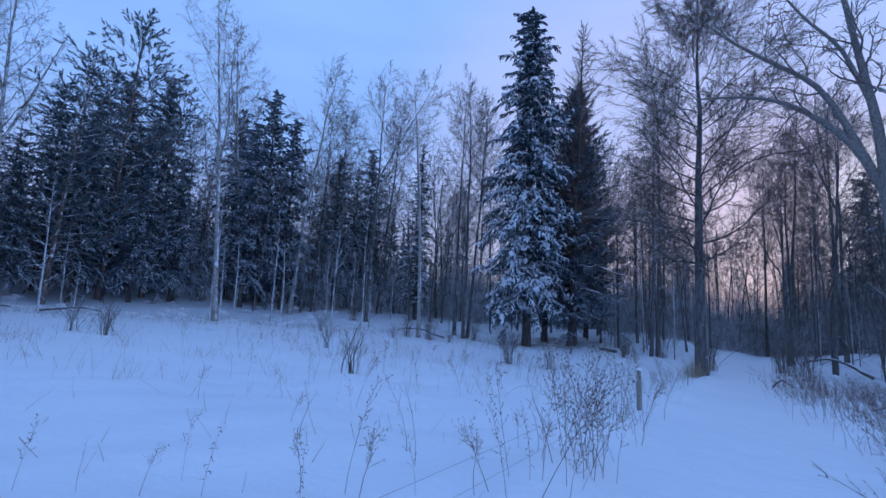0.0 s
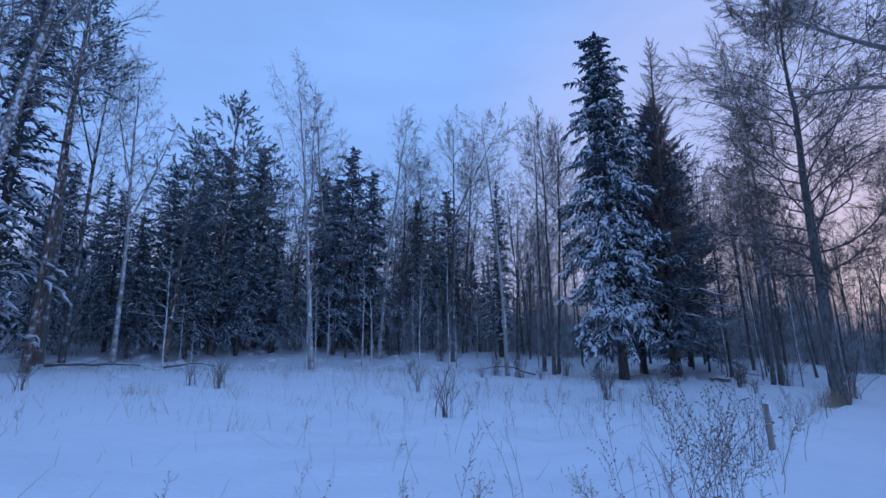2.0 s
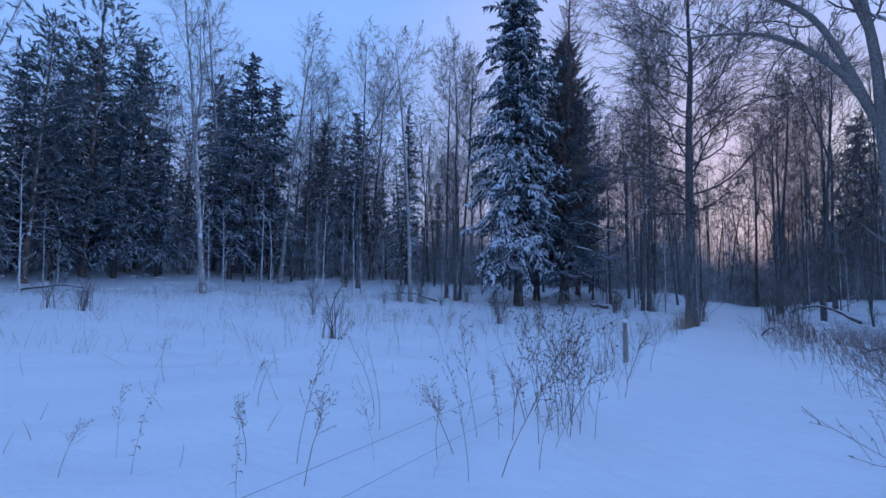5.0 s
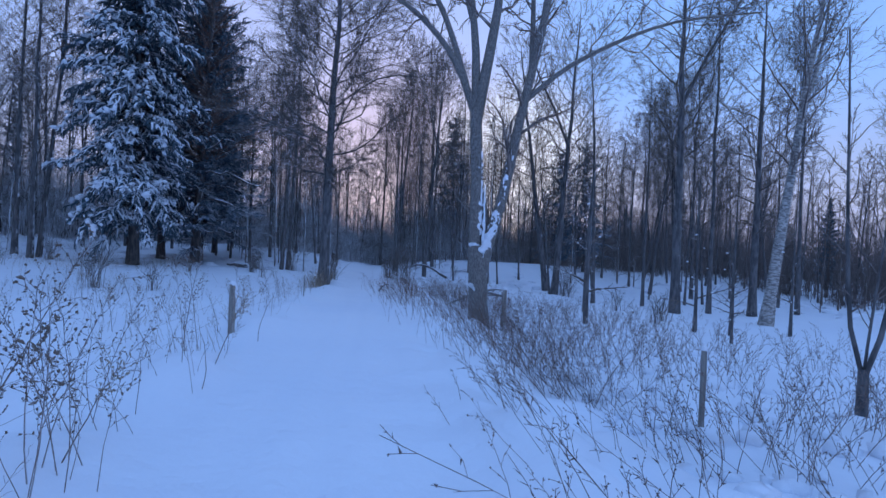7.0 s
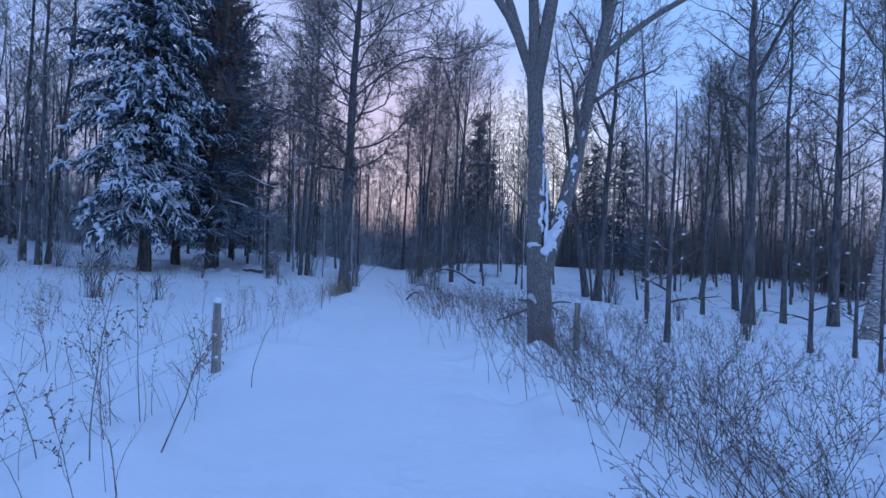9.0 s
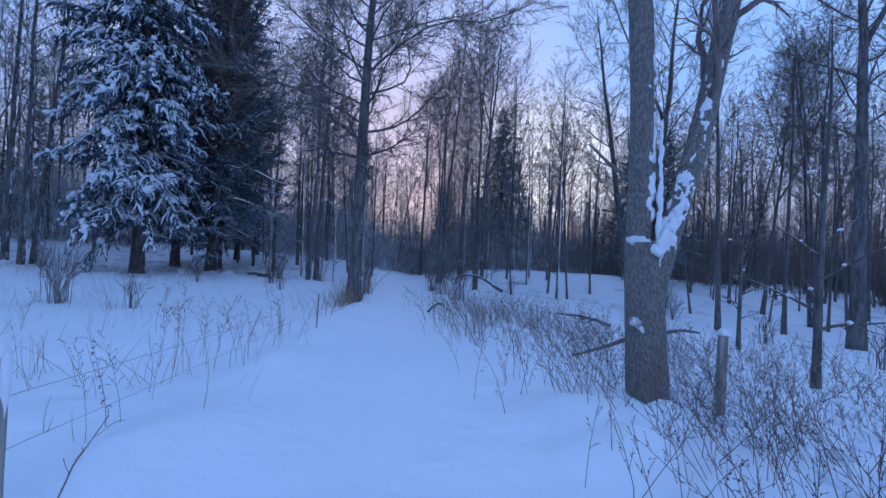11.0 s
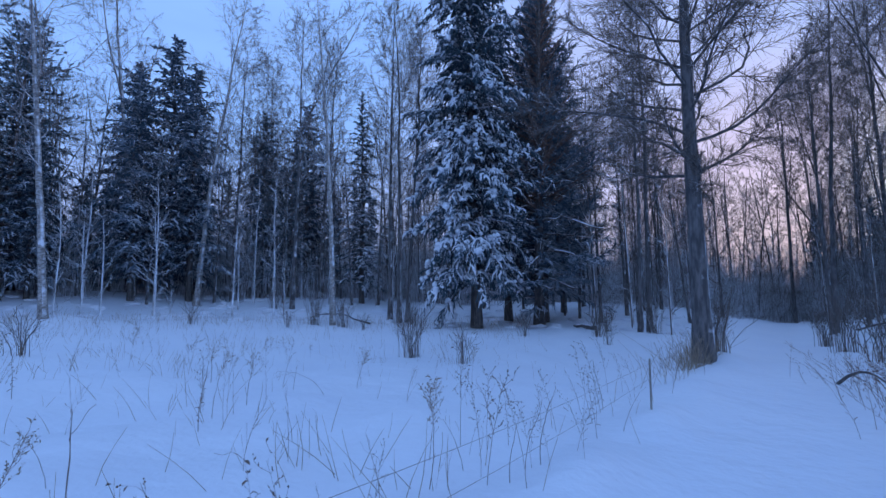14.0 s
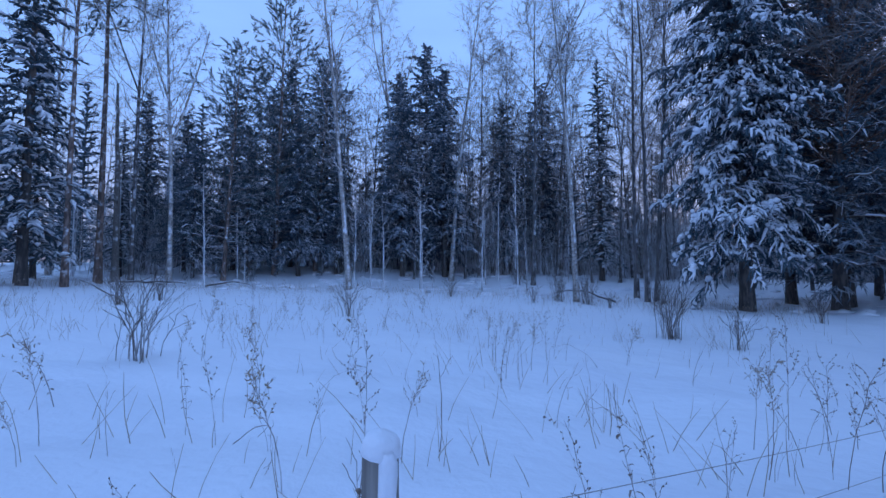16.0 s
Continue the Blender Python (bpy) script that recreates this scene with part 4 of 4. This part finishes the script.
# ---- fallen wood ----
def fallen_branch(x0, y0, x1, y1, r, lift, label):
    k = 9
    t = np.linspace(0, 1, k)
    x, y = x0 + (x1 - x0) * t, y0 + (y1 - y0) * t
    p = np.stack([x, y, ground_z(x, y) + r * 0.6 + lift * np.sin(np.pi * t * 0.8)], -1) + rng.normal(0, r * 0.5, (k, 3)) * np.array([1, 1, 0.4])
    o = p[0].copy()
    ob = tagged(new("fallen_branch"), label, "branch", "fallen branches in the snow")
    ob.location = o
    rad = np.linspace(r, r * 0.35, k)
    part("limb", [tubes((p - o)[None], rad[None], 7)], alder_bark, ob)
    a, ar = grow((p - o)[None], rad[None], 6, 0.25, 1.0, 0.3, (0.8, 0.6), 4, 0.05, 0.15, None, 0.5, 0.005)
    part("twigs", [tubes(a, ar, 3)], twig_bark, ob, kind="stuff")
    s = (p - o)[1:-1] + np.array([0, 0, r * 0.7])
    part("snow", [tubes(s[None], (rad[1:-1] * 0.75 * rng.uniform(0.6, 1.1, k - 2))[None], 6, 0.6)], clump_snow, ob, "strip of snow along the top")


for x0, y0, x1, y1, r, lift, label in (
        (17.6, 15.2, 16.4, 16.4, 0.06, 0.15, "dark fallen branch lying in the snow"), (18.2, 16.0, 17.0, 16.2, 0.05, 0.1, "dark fallen branch lying in the snow"),
        (12.9, 18.6, 12.2, 16.6, 0.035, 0.35, "bent dead branch by the path bank"), (24.0, 26.5, 21.8, 28.6, 0.09, 0.9, "fallen trunk leaning among the trees"),
        (-29.0, 24.2, -24.6, 26.6, 0.09, 0.2, "snow-lined fallen trunk at the wood's edge"), (-23.8, 27.4, -20.6, 28.4, 0.07, 0.3, "snow-lined fallen trunk at the wood's edge"),
        (0.2, 36.6, -3.6, 37.4, 0.06, 0.5, "snow-lined fallen branch at the wood's edge"), (13.3, 36.2, 12.3, 36.7, 0.16, 0.05, "short dark log beneath the larch")):
    fallen_branch(x0, y0, x1, y1, r, lift, label)


# ---- dry weeds ----
def stalk_lines(n, height, bend, k=6):
    """n dry stalks from the origin: lines and radii."""
    t = np.linspace(0, 1, k)[None, :, None]
    a = rng.uniform(0, 6.28, n)
    h = height * rng.uniform(0.7, 1.1, n)
    tip = np.stack([bend * h * np.cos(a), bend * h * np.sin(a), h], -1)[:, None]
    p = tip * np.concatenate([t ** 1.6, t ** 1.6, t * (1.15 - 0.15 * t)], -1) + rng.normal(0, 0.008, (n, k, 3)) * t
    p[:, 0, 2] = -0.06
    return p, np.linspace(0.0041, 0.0018, k)[None] * rng.uniform(0.75, 1.3, (n, 1))


def weed(style):
    def make():
        words = {"seedy": "tall dry weed stalk with dark seed heads", "leafy": "dry weed with shrivelled hanging leaves", "plume": "dry weed with a feathery pale plume", "arch": "arching dead bramble cane over the snow", "bare": "thin leafless dry stalk standing in snow"}[style]
        ob = thing("dry_weed", words, "weed", "dry weeds in the snow")
        if style == "arch":
            k = 12
            t = np.linspace(0, 1, k)
            p = np.stack([0.95 * t ** 1.2, 0.12 * np.sin(3 * t), 0.62 * np.sin(np.pi * (0.1 + 0.6 * t)) - 0.22], -1)[None] + rng.normal(0, 0.012, (1, k, 3))
            r = np.linspace(0.0042, 0.002, k)[None]
            part("stalk", [tubes(p, r, 4)], dry_stalk, ob)
            a, ar = grow(p, r, 7, 0.45, 1.0, 0.22, (0.8, 0.6), 3, 0.0, 0.2, None, 0.6, 0.002)
            part("side_twigs", [tubes(a, ar, 3)], dry_stalk, ob, kind="stuff")
            return ob
        p, r = stalk_lines(1, {"seedy": 1.05, "leafy": 0.9, "plume": 0.75, "bare": 0.8}[style], {"seedy": 0.2, "leafy": 0.22, "plume": 0.26, "bare": 0.35}[style], 8)
        part("stalk", [tubes(p, r, 4)], dry_stalk, ob)
        n, lo, ln = {"seedy": (13, 0.35, 0.2), "leafy": (12, 0.25, 0.17), "plume": (22, 0.55, 0.28), "bare": (6, 0.45, 0.2)}[style]
        a, ar = grow(p, r, n, lo, 1.0, ln, (0.85, 0.5), 5, 0.06, 0.32, lambda u: rng.uniform(0.2, 1.3, u.shape), 0.6, 0.0016)
        part("side_twigs", [tubes(a, ar, 3)], dry_stalk, ob, kind="stuff")
        if style == "bare":
            return ob
        if style == "leafy":
            q, qr = grow(p, r, 12, 0.15, 0.9, 0.10, (1.3, 1.2), 4, -0.7, 0.2, None, 1.0, 0.008)
            qr = 0.009 * np.array([0.3, 1.0, 0.9, 0.1])[None] * rng.uniform(0.6, 1.3, (len(qr), 1))
            part("leaves", [tubes(q, qr, 4, 0.35)], seed_head, ob, "shrivelled brown leaves", "stuff")
        else:
            q, qr = grow(a, ar, 4, 0.3, 1.0, 0.13 if style == "seedy" else 0.22, (1.1, 0.8), 3, 0.0, 0.5, lambda u: rng.uniform(0.3, 1.4, u.shape), 1.0, 0.003)
            qr = (0.0062 if style == "seedy" else 0.0044) * np.array([0.5, 1.0, 0.2])[None] * rng.uniform(0.6, 1.4, (len(qr), 1))
            part("seed_heads", [tubes(q, qr, 4)], seed_head if style == "seedy" else pale_grass, ob, kind="stuff")
            if style == "plume":
                c = a[::4, -1] + np.array([0, 0, 0.005])
                part("snow", [blobs(c, rng.uniform(0.01, 0.018, len(c)), 0.7)], clump_snow, ob, "small tufts of snow", "stuff")
        return ob
    return make


WEEDS = [(f"{s}{i}", weed(s)) for s in ("seedy", "leafy", "plume", "bare", "arch") for i in range(3)]


def weed_at(pick, x, y, scale, lean=(0.0, 0.0), turn=None):
    key, make = WEEDS[pick]
    plant(key, make, x, y, scale, lean, turn)


def off_path(x, y):
    return 0.83 * x - 0.555 * y + 0.15


# weeds that stand out singly: kind, place and height
START_WEEDS = "seedy -0.79 4.33 0.93;seedy -0.17 4.34 0.60;leafy -1.86 3.94 0.64;seedy -2.22 4.31 0.55;plume -1.15 4.21 0.51;plume -2.27 3.80 0.35;bare -2.71 3.73 0.41;seedy -3.16 3.69 0.64;bare -0.34 5.61 0.96;plume -1.39 8.11 0.78;plume -0.63 3.99 0.69;bare -0.22 5.11 0.93;bare -1.57 5.53 0.62;seedy -1.39 7.69 0.63;plume 1.12 4.12 0.48;leafy 0.31 3.92 0.22;seedy 0.97 4.48 1.04;seedy 1.20 4.51 1.06;seedy 1.44 4.78 1.15;seedy 1.85 5.04 0.89;leafy 0.86 4.49 0.68;seedy 1.71 5.03 0.97"
POST_WEEDS = "plume 2.54 10.54 0.80;seedy 5.50 12.54 1.00;seedy 5.31 13.50 0.93;bare 2.95 11.69 1.05;leafy 1.06 10.87 0.70;plume 0.45 10.14 0.72;bare 1.14 10.27 0.63;bare 3.53 12.79 0.67;plume 2.32 14.59 0.71;leafy 4.41 12.00 0.27;bare 1.99 10.90 0.45;seedy 0.52 13.44 0.93;bare 2.47 12.13 0.56;leafy 1.78 10.36 0.16;plume 0.97 9.84 0.39;bare 3.60 13.43 0.47;seedy 5.52 24.50 0.99;seedy 5.47 12.78 0.73;seedy 5.89 12.87 0.62;seedy 6.27 12.66 0.41;bare 5.67 12.54 0.61;leafy 2.53 13.91 0.87;bare 3.78 13.13 0.70;bare 3.91 13.63 0.53;plume 2.48 15.18 0.70;bare 5.12 12.47 0.29;seedy 6.17 14.05 0.44;bare 2.49 14.79 0.78;plume -3.61 22.09 0.86"
PATH_WEEDS = "seedy 4.80 11.53 0.49;bare 5.45 10.92 0.33;seedy 5.56 13.45 0.84;seedy 5.84 12.92 0.70;seedy 5.98 12.56 0.43;seedy 6.31 13.05 0.55;bare 5.21 12.40 0.33;leafy 6.00 15.44 0.42;seedy 2.47 7.31 0.52;leafy 2.63 7.32 0.48;bare 2.88 7.13 0.41;seedy 2.74 9.64 0.55;leafy 3.70 9.33 0.47;seedy 2.22 11.19 0.52"
FULL = {"seedy": (0, 1.05), "leafy": (3, 0.9), "plume": (6, 0.75), "bare": (9, 0.8)}
for i, row in enumerate(";".join((START_WEEDS, POST_WEEDS, PATH_WEEDS)).split(";")):
    style, x, y, h = row.split()
    first, full = FULL[style]
    weed_at(first + i % 3, float(x), float(y), float(h) / full, rng.normal(0, 0.08, 2))

# thick clump on the field side between the start and the post
for i in range(60):
    t = rng.uniform(0, 1)
    t = t ** 1.8
    x, y = 1.0 + 2.8 * t + rng.normal(0, 0.33), 4.4 + 4.1 * t + rng.normal(0, 0.33)
    if off_path(x, y) < -1.15:
        weed_at(int(rng.choice([0, 1, 2, 0, 1, 3, 7, 9, 10, 11])), x, y, rng.uniform(0.55, 1.2), rng.normal(0, 0.2, 2))
# along the field edge of the path, on to the big alder
for i in range(34):
    t = rng.uniform(0, 1)
    x, y = 4.0 + 6.0 * t + rng.normal(0, 0.4), 10.0 + 9.5 * t + rng.normal(0, 0.4)
    if off_path(x, y) < -1.5:
        weed_at(int(rng.choice([0, 1, 3, 4, 9, 10, 11])), x, y, rng.uniform(0.5, 0.95), rng.normal(0, 0.1, 2))
# scattered over the field
for i in range(95):
    x, y = rng.uniform(-14, 6), rng.uniform(1.8, 26)
    if off_path(x, y) < -1.9 and math.hypot(x, y) > 2.2 and math.hypot(x - 5, y - 8.6) > 1.6:
        weed_at(int(rng.choice([0, 1, 2, 4, 5, 6, 7, 8, 6, 7, 8, 9, 10, 11, 9, 10, 12])), x, y, rng.uniform(0.5, 1.0), rng.normal(0, 0.12, 2))
# near the turning place by the post
for i in range(34):
    x, y = rng.uniform(-4.5, 5.5), rng.uniform(9.6, 19)
    if off_path(x, y) < -1.9 and math.hypot(x - 4.9, y - 8.5) > 2.6 and math.hypot(x - 3.98, y - 9.58) > 0.5:
        weed_at(int(rng.choice([0, 1, 2, 4, 6, 7, 8, 6, 7, 9, 10, 11, 13])), x, y, rng.uniform(0.6, 1.05), rng.normal(0, 0.15, 2))
# the bank on the other side of the path, leaning over towards it
for i in range(92):
    t = rng.uniform(0, 1) ** 0.8
    d = 1.35 + abs(rng.normal(0, 1.0))
    x, y = 2.9 + 9.5 * t + 0.83 * d, 3.0 + 13.5 * t - 0.555 * d
    if math.hypot(x - 9.8, y - 9.7) > 0.45:
        weed_at(int(rng.choice([0, 1, 2, 3, 4, 5, 9, 10, 11, 12])), x, y, rng.uniform(0.6, 1.05), (-0.12 + rng.normal(0, 0.15), 0.08 + rng.normal(0, 0.15)))


def dry_stuff():
    """The dry stalks and grass that nobody could count."""
    def scatter(n, place, height, bend, lean, r_scale=1.0, k=4, branch=0):
        p, r = stalk_lines(n, 1.0, bend, k)
        xy = np.array([place() for _ in range(n)])
        h = height * rng.uniform(0.4, 1.1, n)
        p = p * h[:, None, None]
        p[..., :2] += p[..., 2:3] * (np.array(lean)[None, None] + rng.normal(0, 0.36, (n, 1, 2)))
        p[..., :2] += xy[:, None]
        p[..., 2] += ground_z(xy[:, 0], xy[:, 1])[:, None]
        r = r * r_scale
        out = [tubes(p, r, 3)]
        if branch:
            a, ar = grow(p, r, branch, 0.35, 1.0, 0.25, (0.7, 0.5), 3, 0.03, 0.2, None, 0.8, 0.0016)
            b, b_r = grow(a, ar, 2, 0.3, 1.0, 0.3, (0.9, 0.7), 3, -0.2, 0.3, None, 1.0, 0.004)
            b_r = 0.0055 * np.array([0.5, 1.0, 0.2])[None] * rng.uniform(0.5, 1.5, (len(b_r), 1))
            out += [tubes(a, ar, 3), spikes(b, 2 * b_r)]
        return out

    def bank():
        t, d = rng.uniform(0, 1) ** 0.9, 1.45 + abs(rng.normal(0, 0.9))
        return 3.3 + 11.5 * t + 0.83 * d, 3.5 + 16.5 * t - 0.555 * d

    def brake():
        t, d = rng.uniform(0, 1), 1.8 + abs(rng.normal(0, 2.6))
        return 4.0 + 8 * t + 0.83 * d, 3.2 + 11 * t - 0.555 * d

    def thick():
        c = [(11.5, 14.6), (10.6, 13.2), (7.6, 7.0), (6.6, 5.6), (12.6, 16.5), (8.4, 8.2), (9.0, 10.2), (13.6, 18.0)][rng.integers(8)]
        return c[0] + rng.normal(0, 0.55), c[1] + rng.normal(0, 0.6)

    def alder_foot():
        t = rng.normal(0, 1.0)
        t = 2.3 * t + 0.8
        return 12.1 + 0.56 * t - abs(rng.normal(0, 0.45)), 21.6 + 0.83 * t + abs(rng.normal(0, 0.3))

    def field():
        return rng.uniform(-26, 8), rng.uniform(2.5, 33)

    heads = [(rng.uniform(-16, 6), rng.uniform(8, 30)) for _ in range(60)]

    def tuft():
        c = heads[rng.integers(len(heads))]
        return c[0] + rng.normal(0, 0.35), c[1] + rng.normal(0, 0.35)

    def edge():
        x = rng.uniform(-30, 9)
        return x, float(wood_edge(x)) - abs(rng.normal(0, 4.5))

    def clear(place):
        while True:
            x, y = place()
            if abs(off_path(x, y)) > 1.5 and math.hypot(x - 5, y - 8.6) > 1.3 and math.hypot(x, y) > 2.0:
                return x, y
    def clumped(place):
        while True:
            x, y = place()
            if rng.uniform(0, 1) < (0.5 + 0.5 * math.sin(2.3 * x + 1.1 * y) * math.sin(1.9 * y - 1.3 * x + 0.7)) ** 2.6 and math.hypot(x - 9.8, y - 9.7) > 0.35:
                return x, y
    tagged(part("dry_stalks", scatter(300, lambda: clumped(bank), 0.85, 0.3, (-0.4, 0.3), 0.7, branch=6) + scatter(380, lambda: clumped(bank), 0.75, 0.3, (-0.12, 0.08), 0.7, branch=7) + scatter(760, lambda: clumped(brake), 0.7, 0.3, (-0.03, 0.03), 0.7, branch=7), dry_stalk), "dense dry brown stalks along the path bank", "weeds", kind="stuff")
    def leaning():
        c = [(3.6, 2.75), (3.85, 3.05), (4.1, 3.5), (4.6, 4.1), (5.1, 4.9), (5.7, 5.7), (6.4, 6.7), (7.4, 8.1)][rng.integers(8)]
        return c[0] + 0.12 + rng.normal(0, 0.22), c[1] - 0.08 + rng.normal(0, 0.3)
    tagged(part("leaning_stalks", scatter(75, leaning, 0.75, 0.25, (-0.36, 0.3), 0.75, branch=6), dry_stalk), "dry brown stalks leaning over the snowy bank", "weeds", kind="stuff")
    tagged(part("dry_thicket", scatter(620, thick, 0.8, 0.35, (-0.2, 0.1), 0.85, branch=5), russet_twig), "reddish brown thicket of dry stalks", "weeds", kind="stuff")
    tagged(part("dry_grass", scatter(620, alder_foot, 0.8, 0.3, (0, 0), 1.0) + scatter(1000, lambda: clear(field), 0.34, 0.2, (0, 0), 0.7) + scatter(900, lambda: clear(tuft), 0.5, 0.25, (0, 0), 0.75) + scatter(1700, lambda: clear(edge), 0.65, 0.2, (0, 0), 1.0), pale_grass), "pale dry grass blades standing in the snow", "grass", kind="stuff")


dry_stuff()


def snow_tufts():
    """Small lumps of snow caught on the stalks of the bank."""
    n = 620
    t, d = rng.uniform(0, 1, n), 1.6 + np.abs(rng.normal(0, 1.5, n))
    x, y = 3.6 + 9.5 * t + 0.83 * d, 3.6 + 13.0 * t - 0.555 * d
    c = np.stack([x, y, ground_z(x, y) + rng.uniform(0.0, 0.65, n)], -1)
    low = rng.uniform(0, 1, n) < 0.6
    c[low, 2] = ground_z(x[low], y[low]) + 0.02
    r = np.where(low, rng.uniform(0.05, 0.16, n), rng.uniform(0.012, 0.035, n))
    tagged(part("snow_tufts", [blobs(c, r, 0.6, 0.2)], clump_snow), "small lumps of snow caught on dry stalks", "snow", kind="stuff")


snow_tufts()


def snow_hummocks():
    """Low snowed-over stools and stumps along the foot of the wood."""
    n = 520
    x = rng.uniform(-45, 45, n)
    y = wood_edge(x) + rng.normal(4.5, 4.5, n)
    keep = (np.abs(off_path(x, y)) > 2.5) & (np.hypot(x - 9.8, y - 9.7) > 3)
    x, y = x[keep], y[keep]
    m = len(x)
    r = np.stack([rng.uniform(0.25, 0.8, m), rng.uniform(0.25, 0.8, m), rng.uniform(0.08, 0.26, m)], -1)
    tagged(part("snow_hummocks", [blobs(np.stack([x, y, ground_z(x, y) - 0.03], -1), r, 1.0, 0.15)], clump_snow), "low snow-covered stumps and hummocks at the wood", "snow", kind="stuff")


snow_hummocks()
